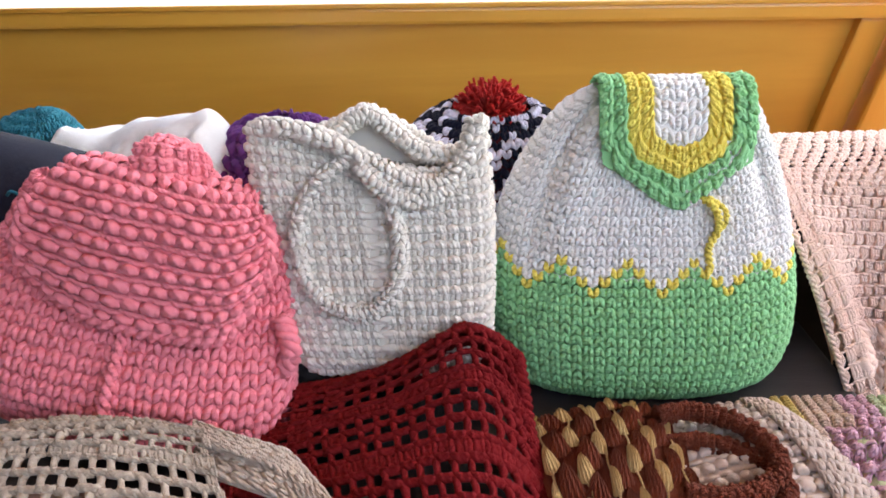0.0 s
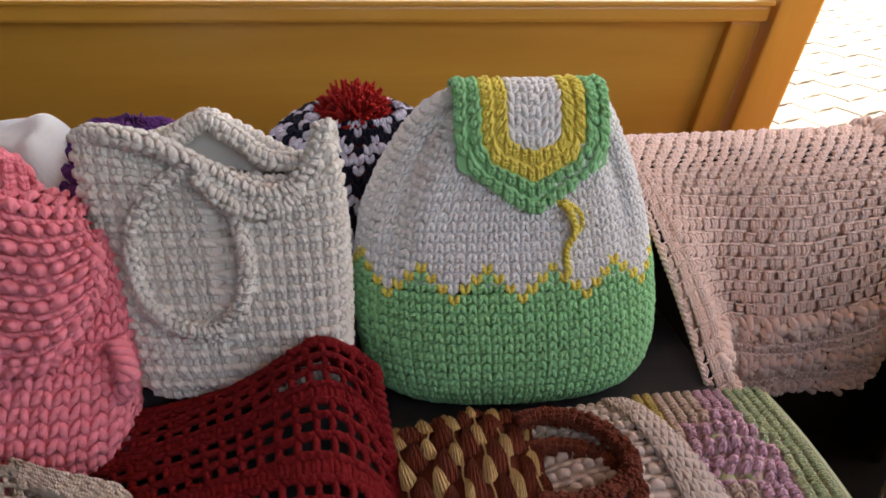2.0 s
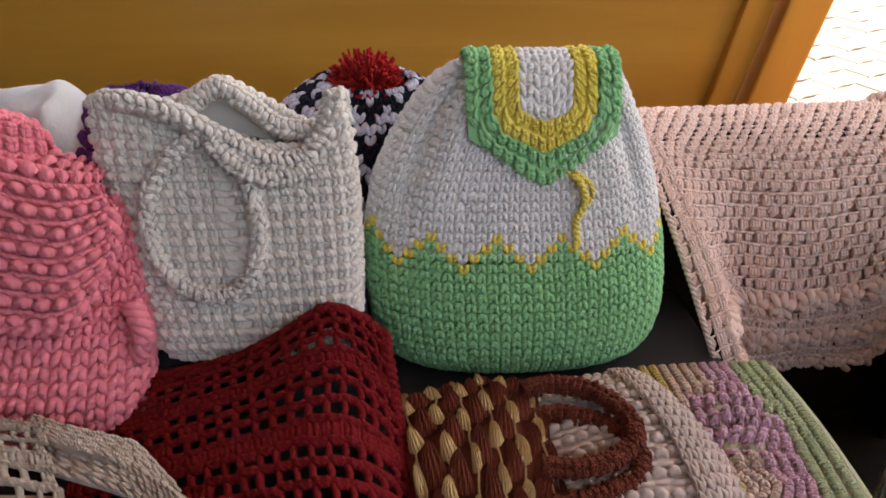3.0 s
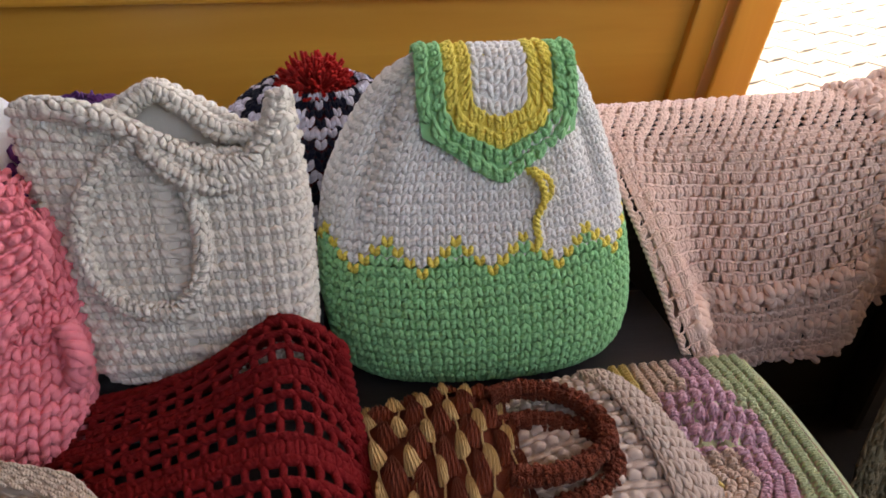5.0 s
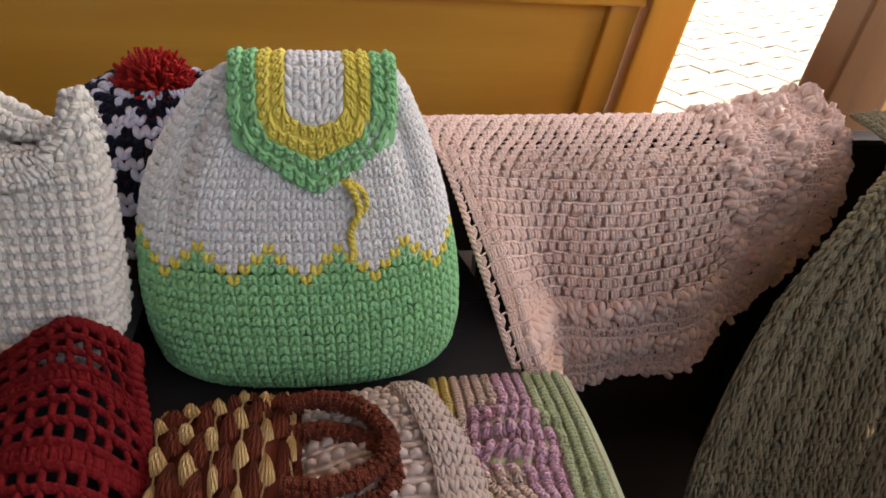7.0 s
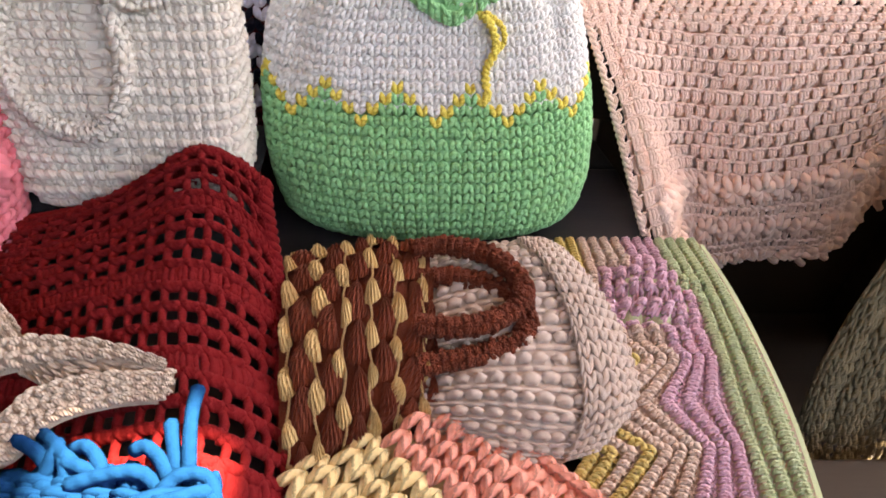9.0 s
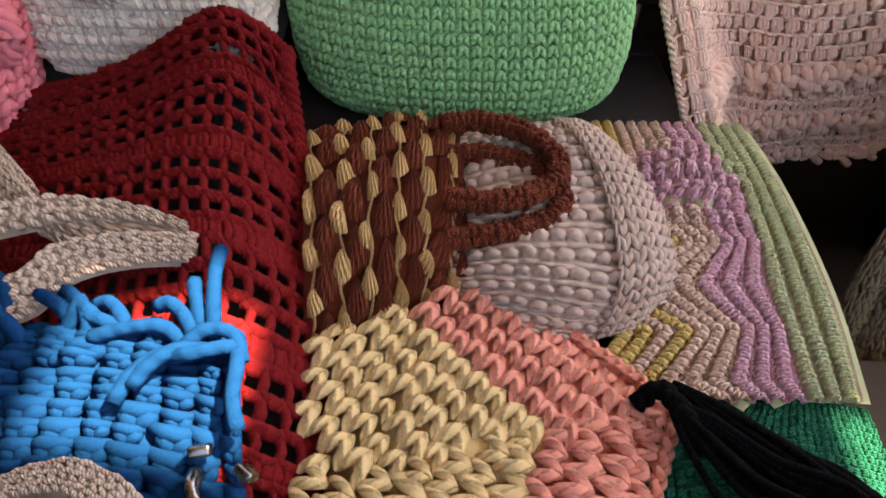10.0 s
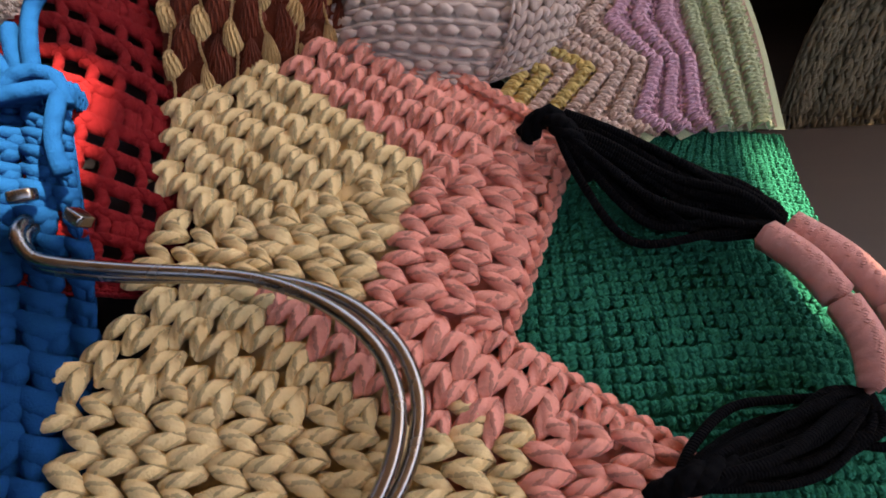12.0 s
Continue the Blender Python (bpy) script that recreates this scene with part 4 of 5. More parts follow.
band("strap", [(-0.20, 0.375, 0.445), (-0.116, 0.345, 0.442), (-0.075, 0.318, 0.440), (-0.030, 0.296, 0.438), (0.034, 0.292, 0.430)],
     [(-0.20, 0.405, 0.448), (-0.132, 0.376, 0.448), (-0.091, 0.352, 0.446), (-0.052, 0.326, 0.446), (0.034, 0.314, 0.440)], linen, OAT, 26, 3)
band("strap", [(-0.21, 0.275, 0.445), (-0.140, 0.285, 0.445), (-0.090, 0.300, 0.447), (-0.050, 0.312, 0.449), (-0.010, 0.316, 0.449), (0.028, 0.312, 0.444)],
     [(-0.21, 0.300, 0.448), (-0.140, 0.308, 0.450), (-0.092, 0.322, 0.452), (-0.056, 0.332, 0.452), (-0.010, 0.328, 0.450), (0.028, 0.318, 0.446)], linen, OAT, 22, 2)
band("strap", [(-0.15, 0.222, 0.440), (-0.075, 0.234, 0.442), (-0.040, 0.244, 0.446), (-0.024, 0.268, 0.448), (0.004, 0.282, 0.446), (0.034, 0.290, 0.440)],
     [(-0.15, 0.246, 0.446), (-0.085, 0.252, 0.448), (-0.058, 0.264, 0.454), (-0.038, 0.288, 0.456), (-0.004, 0.302, 0.452), (0.034, 0.308, 0.444)], linen, OAT, 24, 3)
band("strap", [(-0.20, 0.392, 0.464), (-0.17, 0.378, 0.462), (-0.13, 0.368, 0.452), (-0.10, 0.345, 0.436)],
     [(-0.205, 0.41, 0.462), (-0.17, 0.396, 0.462), (-0.12, 0.385, 0.450), (-0.085, 0.355, 0.434)], linen, OAT, 14, 3)

# brown and cream shell-stitch bag
brown = thing("shell_stitch_bag", (0.14, 0.38, 0.36), "chestnut brown and cream shell-stitch handbag lying flat", "handbag")
brown_net = sheet([
    [(0.100, 0.262, 0.372), (0.135, 0.272, 0.376), (0.170, 0.292, 0.378), (0.200, 0.310, 0.374)],
    [(0.100, 0.282, 0.396), (0.135, 0.296, 0.404), (0.170, 0.312, 0.408), (0.203, 0.328, 0.400)],
    [(0.092, 0.340, 0.402), (0.130, 0.350, 0.416), (0.168, 0.358, 0.420), (0.205, 0.365, 0.412)],
    [(0.082, 0.410, 0.404), (0.126, 0.414, 0.418), (0.166, 0.418, 0.422), (0.203, 0.420, 0.414)],
    [(0.074, 0.456, 0.398), (0.122, 0.462, 0.408), (0.162, 0.468, 0.412), (0.200, 0.468, 0.404)],
    [(0.072, 0.478, 0.372), (0.120, 0.482, 0.374), (0.160, 0.486, 0.376), (0.198, 0.484, 0.372)]])


def shell(uc, vc, half, tall, ridges, height, turn):
    """One fan of stitches: narrow at its stem, spreading downwards into a scalloped, ridged edge."""
    na, nr = ridges * 4, 7
    a, r = np.meshgrid(np.linspace(-1, 1, na + 1), np.linspace(0, 1, nr + 1))
    ridge = np.abs(np.cos(a * np.pi * ridges / 2))
    reach = r * (1 - 0.22 * a * a + 0.06 * ridge)
    du = a * half * (0.10 + 0.90 * r ** 0.8)
    dv = -tall * reach
    uu = uc + du * math.cos(turn) - dv * 0.6 * math.sin(turn)
    vv = vc + dv * math.cos(turn) + du * 0.8 * math.sin(turn)
    hh = height * (np.sin(np.pi * np.clip(0.08 + 0.84 * r, 0, 1)) ** 0.7 * (1 - 0.55 * a * a) + 0.34 * ridge * np.sin(np.pi * np.clip(r, 0.05, 0.9))) - 0.001
    pos = lay(brown_net, uu, vv, hh).reshape(-1, 3)
    c, k = (x.ravel() for x in np.meshgrid(np.arange(nr), np.arange(na), indexing="ij"))
    q = c * (na + 1) + k
    quads = np.stack([q, q + na + 1, q + na + 2, q + 1], 1)
    uv = np.stack([np.stack([a.ravel()[quads[:, e]] * ridges / 2, r.ravel()[quads[:, e]]], -1) for e in range(4)], 1)
    return [(pos, quads, uv, np.zeros(len(quads), int))]


g = np.random.default_rng(12)
for col in range(6):
    for row in range(7):
        u, v = (col + 0.55) / 6.1, (row + 0.95 + 0.5 * (col % 2)) / 7.4
        knit("shell", shell(u + g.normal(0, 0.008), v + g.normal(0, 0.006), 0.056 + g.normal(0, 0.006), 0.092 + g.normal(0, 0.008), 5, 0.0105, g.normal(0, 0.32)), [CREAM], brown, "cream shell stitch")
        knit("shell", shell(u + 0.088 + g.normal(0, 0.008), v + 0.062 + g.normal(0, 0.006), 0.086 + g.normal(0, 0.008), 0.132, 5, 0.0092, g.normal(0, 0.30)), [BROWN], brown, "chestnut shell stitch")
    stem = [tuple(brown_net(np.array([(col + 0.55) / 6.1 + 0.012 * (-1) ** k]), np.array([k / 13]))[0] + np.array([0, -0.001, 0.006])) for k in range(14)]
    knit("stem", rope(stem, 0.0011, 2, 0.006), [CREAM], brown, "cream yarn stem")
knit("lining", lining(brown_net, -0.001, 0, 20, 20), [BROWN], brown)
for k, (dz, pts) in enumerate(((0.428, [(0.188, 0.446), (0.210, 0.452), (0.240, 0.448), (0.264, 0.430), (0.276, 0.405), (0.270, 0.384), (0.248, 0.368), (0.218, 0.362), (0.190, 0.366)]),
                               (0.414, [(0.190, 0.425), (0.215, 0.430), (0.245, 0.424), (0.270, 0.405), (0.279, 0.382), (0.268, 0.362), (0.246, 0.350), (0.220, 0.343), (0.192, 0.338)]))):
    knit("handle", tube([(x, y, dz) for x, y in pts], 0.0056, 5, 38, SINGLE, 0.08), [BROWN], brown)

# taupe chunky clutch
taupe = thing("chunky_clutch", (0.27, 0.38, 0.36), "taupe jersey-yarn crocheted clutch with ribbed rim", "clutch")
t_body = sheet([[(0.190, 0.300, 0.375), (0.225, 0.285, 0.388), (0.262, 0.275, 0.388), (0.292, 0.278, 0.380)],
                [(0.195, 0.320, 0.395), (0.230, 0.312, 0.408), (0.270, 0.306, 0.412), (0.310, 0.306, 0.406)],
                [(0.200, 0.370, 0.400), (0.235, 0.372, 0.410), (0.272, 0.378, 0.414), (0.312, 0.384, 0.412)],
                [(0.195, 0.430, 0.400), (0.230, 0.440, 0.410), (0.264, 0.446, 0.414), (0.296, 0.452, 0.412)],
                [(0.190, 0.470, 0.388), (0.222, 0.482, 0.394), (0.252, 0.488, 0.396), (0.286, 0.494, 0.394)]])
knit("body", stitches(t_body, 10, 17, [PILLOW], brick=0.3, jitter=0.04, seed=13, rings=6) + lining(t_body, 0.0, 0, 12, 16), [TAUPE], taupe)
t_rim = sheet([[(0.292, 0.278, 0.384), (0.315, 0.285, 0.388), (0.330, 0.305, 0.386)],
               [(0.308, 0.306, 0.410), (0.332, 0.314, 0.410), (0.352, 0.326, 0.400)],
               [(0.310, 0.384, 0.416), (0.330, 0.384, 0.416), (0.350, 0.388, 0.404)],
               [(0.296, 0.450, 0.416), (0.315, 0.450, 0.414), (0.333, 0.452, 0.402)],
               [(0.284, 0.495, 0.396), (0.302, 0.496, 0.396), (0.320, 0.495, 0.390)]])
knit("rim", stitches(lambda u, v: t_rim(1 - np.asarray(v), np.asarray(u)), 24, 6, [BRAID], jitter=0.03, seed=14) + lining(t_rim, 0.0, 0, 12, 16), [TAUPE], taupe, "ribbed taupe rim")

# pastel ripple pouch
ripple = thing("ripple_pouch", (0.39, 0.38, 0.36), "pastel striped ripple-crochet pouch in green, mauve, peach and yellow", "pouch")
ROWS_R = 26


def ripple_skin(u, v):
    """u from the inner side to the outer edge (across the stripes), v from the near end to the far end."""
    u, v = np.asarray(u, float), np.asarray(v, float)
    outer = spline([(0.464, 0.240, 0.376), (0.468, 0.31, 0.386), (0.469, 0.38, 0.388), (0.468, 0.45, 0.386), (0.466, 0.518, 0.378)], v)
    inner = spline([(0.310, 0.236, 0.380), (0.284, 0.30, 0.388), (0.305, 0.38, 0.392), (0.322, 0.45, 0.390), (0.325, 0.514, 0.380)], v)
    p = inner + (outer - inner) * u[..., None]
    inside = np.clip((0.80 - u) / 0.5, 0, 1)
    low = np.clip((0.62 - v) / 0.2, 0, 1)
    saw = np.abs(np.mod(v * 4.0 + 0.25, 1.0) * 2 - 1) - 0.5
    p = p + np.stack([0.046 * saw * inside * low, 0 * u, 0 * u], -1)
    gather = np.exp(-((v - 0.68) / 0.16) ** 2) * np.exp(-((u - 0.48) / 0.22) ** 2)
    ruff = np.sin(v * 2 * np.pi * 13.0 + 5.0 * u)
    return p + np.stack([0.004 * gather * np.cos(v * 50), 0 * u, 0.013 * gather * (0.4 + ruff) + 0.0034 * np.sin(u * np.pi * ROWS_R)], -1)


def ripple_pick(i, j):
    c = np.repeat([3, 2, 3, 2, 1, 0], [4, 2, 2, 6, 6, 6])
    far = np.repeat([3, 2, 1, 0], [4, 7, 6, 9])
    knot = (np.abs(j - 40) < 9) & (i > 4) & (i < 15)
    return np.zeros(len(i), int), np.where(knot, 1, np.where(j > 40, far[i], c[i]))


knit("front", stitches(lambda u, v: ripple_skin(v, u), 60, ROWS_R, [SINGLE], lambda i, j: ripple_pick(j, i), jitter=0.025, side=-1.0, seed=15) + lining(ripple_skin, -0.0005, 2, 54, 40), [P_GREEN, P_MAUVE, P_PEACH, P_YELLOW], ripple)
knit("back", lining(ripple_skin, -0.008, 0, 20, 20), [P_GREEN], ripple)

# butter and salmon chevron bag
chevron = thing("chevron_bag", (0.22, 0.16, 0.36), "butter yellow and salmon chunky cotton bag with zigzag edge", "bag")
RIGHT = np.array([(0.237, 0.314, 0.388), (0.332, 0.224, 0.390), (0.284, 0.114, 0.374), (0.358, 0.050, 0.382), (0.330, -0.060, 0.374)])
LEFT = np.array([(0.108, 0.262, 0.376), (0.122, 0.172, 0.386), (0.124, 0.146, 0.380), (0.080, 0.096, 0.380), (0.105, -0.060, 0.376)])


ROWS_AT = np.array([7.7, 11.0, 9.7, 14.8, 13.0])


def along_edge(table, s):
    x = np.clip(s, -0.02, 1.02) * 4
    i = np.clip(np.floor(x).astype(int), 0, 3)
    f = x - i
    if table.ndim > 1:
        f = f[..., None]
    return table[i] * (1 - f) + table[i + 1] * f


def chevron_rows(s, d):
    """s runs down the zigzag edge, d counts rows inwards (15 rows to 1)."""
    s, d = np.asarray(s, float), np.asarray(d, float) * 15
    step = along_edge((LEFT - RIGHT) / ROWS_AT[:, None], s)
    p = along_edge(RIGHT, s) + step * d[..., None]
    w = np.clip(d / along_edge(ROWS_AT, s), 0, 1)
    return p + np.stack([0 * w, 0 * w, 0.016 * (1 - (2 * w - 1) ** 4)], -1)


def chevron_skin(u, v):
    u, v = np.asarray(u, float), np.asarray(v, float)
    return chevron_rows(1 - v, (1 - u) * along_edge(ROWS_AT, 1 - v) / 15)


def sector(k):
    """Rows laid straight along one side of the zigzag edge, cut off at the sector's borders."""
    a, b, cl, d = RIGHT[k], RIGHT[k + 1], LEFT[k + 1], LEFT[k]
    t = (b - a) / np.linalg.norm(b - a)
    n = np.array([t[1], -t[0], 0.0])
    run = np.linalg.norm(b - a)
    ext, deep = 0.16, 0.30
    nu, nv = int((run + 2 * ext) / 0.0142), int(deep / 0.0165)

    def place(u, v):
        u, v = np.asarray(u, float), np.asarray(v, float)
        along, inward = u * (run + 2 * ext) - ext, v * deep
        p = a + along[..., None] * t + inward[..., None] * n
        z = 0.382 + 0.014 * np.clip(inward / 0.03, 0, 1) - 0.004 * np.clip(inward / 0.3, 0, 1) + 0 * u
        return np.stack([p[..., 0], p[..., 1], z], -1)

    corners = [a, b, cl, d]

    def pick(i, j):
        p = place((i + 0.5) / nu, (j + 0.5) / nv)
        ok = np.ones(len(i), bool)
        for q in range(4):
            e0, e1 = corners[q], corners[(q + 1) % 4]
            edge = e1 - e0
            ok &= (edge[0] * (p[:, 1] - e0[1]) - edge[1] * (p[:, 0] - e0[0])) < 0.0005
        return np.where(ok, (j + k) % 2, -1), np.where(j < 4, 1, 0)
    return stitches(place, nu, nv, [LEAF, LEAF_R], pick, jitter=0.07, side=-1.0, seed=16 + k, rings=7, sides=8)


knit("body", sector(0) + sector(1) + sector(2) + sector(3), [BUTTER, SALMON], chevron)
knit("lining", lining(chevron_skin, -0.0085, 0, 30, 60) + lining(chevron_skin, -0.0075, 1, 16, 60, 0.62, 1.0), [BUTTER, SALMON], chevron)
edge = [tuple(chevron_skin(np.array([1.01]), np.array([v]))[0]) for v in np.linspace(0, 1, 33)]
knit("edging", rope(edge, 0.0065, 2, 0.018), [SALMON], chevron)

# emerald bag with black yarn handles
emerald = thing("emerald_bag", (0.42, 0.12, 0.36), "emerald green textured crochet bag with black yarn handles", "bag")
em_net = sheet([
    [(0.28, -0.08, 0.362), (0.36, -0.08, 0.366), (0.43, -0.08, 0.366), (0.495, -0.08, 0.345)],
    [(0.27, 0.02, 0.364), (0.35, 0.02, 0.372), (0.42, 0.02, 0.372), (0.490, 0.02, 0.350)],
    [(0.27, 0.12, 0.364), (0.35, 0.12, 0.374), (0.42, 0.12, 0.374), (0.484, 0.12, 0.354)],
    [(0.29, 0.20, 0.364), (0.35, 0.20, 0.372), (0.42, 0.20, 0.374), (0.472, 0.195, 0.362)],
    [(0.33, 0.240, 0.362), (0.38, 0.240, 0.368), (0.43, 0.241, 0.370), (0.470, 0.240, 0.366)]])
turn = sheet(np.asarray([[em_net(np.array([u]), np.array([v]))[0] for u in np.linspace(0, 1, 4)] for v in np.linspace(0, 1, 5)]))


def em_pick(i, j):
    return np.where((i % 4) == 1, 0, 1), np.zeros(len(i), int)


knit("body", stitches(turn, 36, 48, [[(line, tuple(1.1 * r for r in radii)) for line, radii in BOBBLE], SINGLE], em_pick, jitter=0.06, seed=17) + lining(turn, -0.0022, 0, 20, 24), [EMERALD], emerald)
rng = np.random.default_rng(4)


def hank(a, mid, b, n, spread, r):
    out = []
    for _ in range(n):
        d = rng.normal(0, spread, 3) * (1, 1, 0.5)
        w = rng.normal(0, spread * 0.4, 3) * (1, 1, 0.4)
        out += rope([a, tuple(np.asarray(a) * 0.6 + np.asarray(mid) * 0.4 + d * 0.6), tuple(np.asarray(mid) + d), tuple(np.asarray(mid) * 0.4 + np.asarray(b) * 0.6 + d * 0.7 + w), b], r, 1)
    return out


for start, strands in (((0.322, 0.218, 0.412), hank((0.322, 0.218, 0.412), (0.372, 0.176, 0.396), (0.430, 0.156, 0.400), 22, 0.010, 0.0024) + hank((0.330, 0.233, 0.406), (0.382, 0.198, 0.394), (0.434, 0.162, 0.398), 16, 0.007, 0.0024)),
                       ((0.346, 0.036, 0.402), hank((0.346, 0.036, 0.402), (0.392, 0.052, 0.394), (0.440, 0.068, 0.398), 30, 0.011, 0.0024))):
    bent = [(0.308, 0.222, 0.400), (0.318, 0.224, 0.414), (0.330, 0.212, 0.409), (0.342, 0.192, 0.400)] if start[1] > 0.1 else [(0.336, 0.030, 0.396), (0.352, 0.036, 0.407), (0.372, 0.040, 0.400)]
    handle = knit("yarn_handle", rope(bent, 0.007, 3, 0.03), [BLACK], emerald, "hank of black yarn as handle")
    for strand in strands:
        knit("yarn_strand", [strand], [BLACK], handle)
for pts in ([(0.418, 0.150, 0.402), (0.429, 0.130, 0.408), (0.436, 0.110, 0.410)], [(0.437, 0.107, 0.410), (0.441, 0.087, 0.410), (0.441, 0.069, 0.404)], [(0.433, 0.156, 0.400), (0.452, 0.134, 0.402), (0.464, 0.110, 0.402)], [(0.464, 0.108, 0.402), (0.468, 0.085, 0.402), (0.464, 0.062, 0.400)]):
    coil = []
    c = spline(pts, np.linspace(0, 1, 60))
    knit("pink_binding", rope(pts, 0.0082, 1) + rope([tuple(p + 0.0078 * np.array([math.cos(k * 1.75) * 0.5, math.cos(k * 1.75) * 0.35, math.sin(k * 1.75)])) for k, p in enumerate(c)], 0.0016, 1, per=4), [WRAP], emerald, "salmon yarn wound round the handle")

# blue fringed bag with metal handles
blue = thing("fringed_bag", (0.0, 0.14, 0.36), "bright blue jersey-yarn bag with fringe and steel handles", "bag")
blue_net = sheet([
    [(-0.16, -0.10, 0.385), (-0.06, -0.10, 0.405), (0.03, -0.10, 0.405), (0.088, -0.10, 0.372)],
    [(-0.16, 0.04, 0.390), (-0.06, 0.04, 0.415), (0.03, 0.04, 0.418), (0.094, 0.04, 0.375)],
    [(-0.15, 0.13, 0.395), (-0.06, 0.13, 0.424), (0.02, 0.13, 0.430), (0.090, 0.13, 0.392)],
    [(-0.15, 0.19, 0.400), (-0.06, 0.19, 0.432), (0.02, 0.19, 0.438), (0.084, 0.19, 0.424)],
    [(-0.14, 0.222, 0.405), (-0.06, 0.228, 0.434), (0.02, 0.230, 0.442), (0.078, 0.226, 0.436)],
    [(-0.14, 0.236, 0.390), (-0.06, 0.240, 0.408), (0.02, 0.242, 0.416), (0.076, 0.238, 0.412)]])
knit("body", stitches(blue_net, 13, 26, [SINGLE], jitter=0.07, seed=18, rings=6, sides=8) + lining(blue_net, 0.0, 0, 20, 24), [BLUE], blue)
tails = [[(0.066, 0.226, 0.446), (0.064, 0.244, 0.458), (0.061, 0.266, 0.462), (0.060, 0.284, 0.460)],
         [(0.060, 0.228, 0.446), (0.056, 0.242, 0.456), (0.051, 0.256, 0.458), (0.049, 0.262, 0.456)],
         [(0.058, 0.224, 0.446), (0.050, 0.238, 0.456), (0.040, 0.246, 0.458), (0.032, 0.246, 0.454)],
         [(0.052, 0.224, 0.446), (0.040, 0.232, 0.455), (0.022, 0.230, 0.456), (0.002, 0.226, 0.452)],
         [(0.060, 0.222, 0.448), (0.044, 0.214, 0.456), (0.032, 0.202, 0.456), (0.026, 0.188, 0.452)],
         [(0.070, 0.222, 0.448), (0.052, 0.216, 0.458), (0.040, 0.206, 0.458), (0.033, 0.196, 0.454)],
         [(0.040, 0.218, 0.448), (0.058, 0.212, 0.460), (0.074, 0.218, 0.458), (0.080, 0.222, 0.452)],
         [(0.080, 0.222, 0.450), (0.084, 0.208, 0.456), (0.084, 0.192, 0.452), (0.088, 0.178, 0.444)],
         [(0.048, 0.214, 0.450), (0.062, 0.228, 0.458), (0.078, 0.228, 0.456), (0.084, 0.214, 0.450)],
         [(0.020, 0.226, 0.446), (0.014, 0.240, 0.452), (0.004, 0.250, 0.452), (-0.006, 0.252, 0.446)]]
for k in range(16):
    x = -0.13 + 0.010 * k + random.uniform(-0.006, 0.006)
    y = 0.225 + random.uniform(-0.012, 0.008)
    a = random.uniform(0.4, 2.6)
    n = random.uniform(0.025, 0.05)
    tails.append([(x, y, 0.436), (x + 0.3 * n * math.cos(a), y + 0.4 * n * math.sin(a), 0.450), (x + 0.7 * n * math.cos(a + 0.4), y + 0.7 * n * math.sin(a), 0.452), (x + n * math.cos(a + 0.7), y + n * math.sin(a), 0.440)])
for pts in tails:
    knit("fringe", rope(pts, 0.0044, 1, sides=7, swell=(0.95, 1.0, 0.92, 1.05)), [BLUE], blue)
for dx, dy, dz in ((0.0, 0.0, 0.0), (0.008, 0.004, -0.006)):
    pts = [(0.068, 0.164, 0.430), (0.068, 0.155, 0.434), (0.072, 0.147, 0.432), (0.082, 0.141, 0.430), (0.115, 0.137, 0.426), (0.155, 0.134, 0.422), (0.180, 0.129, 0.420), (0.202, 0.118, 0.420), (0.220, 0.103, 0.420), (0.231, 0.086, 0.420), (0.235, 0.064, 0.420), (0.229, 0.040, 0.420), (0.214, 0.018, 0.420), (0.190, 0.002, 0.420), (0.13, -0.010, 0.420), (0.08, -0.014, 0.424), (0.066, -0.02, 0.42)]
    pts = [(x + dx * min(1, max(0, (x - 0.12) / 0.08)), y + dy * min(1, max(0, (x - 0.12) / 0.08)), z + dz) for x, y, z in pts]
    knit("metal_handle", rope(pts, 0.0034, 1, sides=12, per=12), [STEEL], blue, "polished steel rod handle")
for x, y, z, a in ((0.072, 0.168, 0.443, 10), (0.094, 0.161, 0.434, -40)):
    bm = bmesh.new()
    block(bm, -0.0055, 0.0055, -0.003, 0.003, -0.0045, 0.0045, Matrix.Translation((x, y, z)) @ Matrix.Rotation(radians(a), 4, "Z") @ Matrix.Rotation(radians(35), 4, "X"), 0.0016)
    part("clasp", bm, STEEL, blue, "small silver clasp", True)

# taupe strap bag and sea-green bag at the near corner
near_bag = thing("strap_bag", (-0.02, 0.06, 0.36), "oat coloured crocheted bag strap lying in a loop", "bag")
band("strap", [(-0.020, 0.128, 0.452), (0.000, 0.137, 0.458), (0.020, 0.139, 0.462), (0.038, 0.132, 0.462), (0.054, 0.115, 0.460), (0.064, 0.090, 0.458), (0.066, 0.055, 0.455), (0.060, 0.010, 0.45)],
     [(-0.022, 0.144, 0.448), (0.000, 0.153, 0.454), (0.022, 0.155, 0.458), (0.046, 0.147, 0.458), (0.068, 0.127, 0.456), (0.083, 0.096, 0.452), (0.088, 0.056, 0.45), (0.084, 0.010, 0.445)], near_bag, OAT, 30, 3)
band("strap", [(-0.010, 0.098, 0.444), (0.018, 0.106, 0.446), (0.038, 0.118, 0.448), (0.050, 0.122, 0.446)], [(-0.014, 0.112, 0.448), (0.016, 0.120, 0.450), (0.036, 0.130, 0.452), (0.048, 0.132, 0.450)], near_bag, OAT, 12, 2)
mint = thing("sea_green_bag", (-0.06, 0.05, 0.36), "sea green chunky crocheted bag standing on the table", "bag")
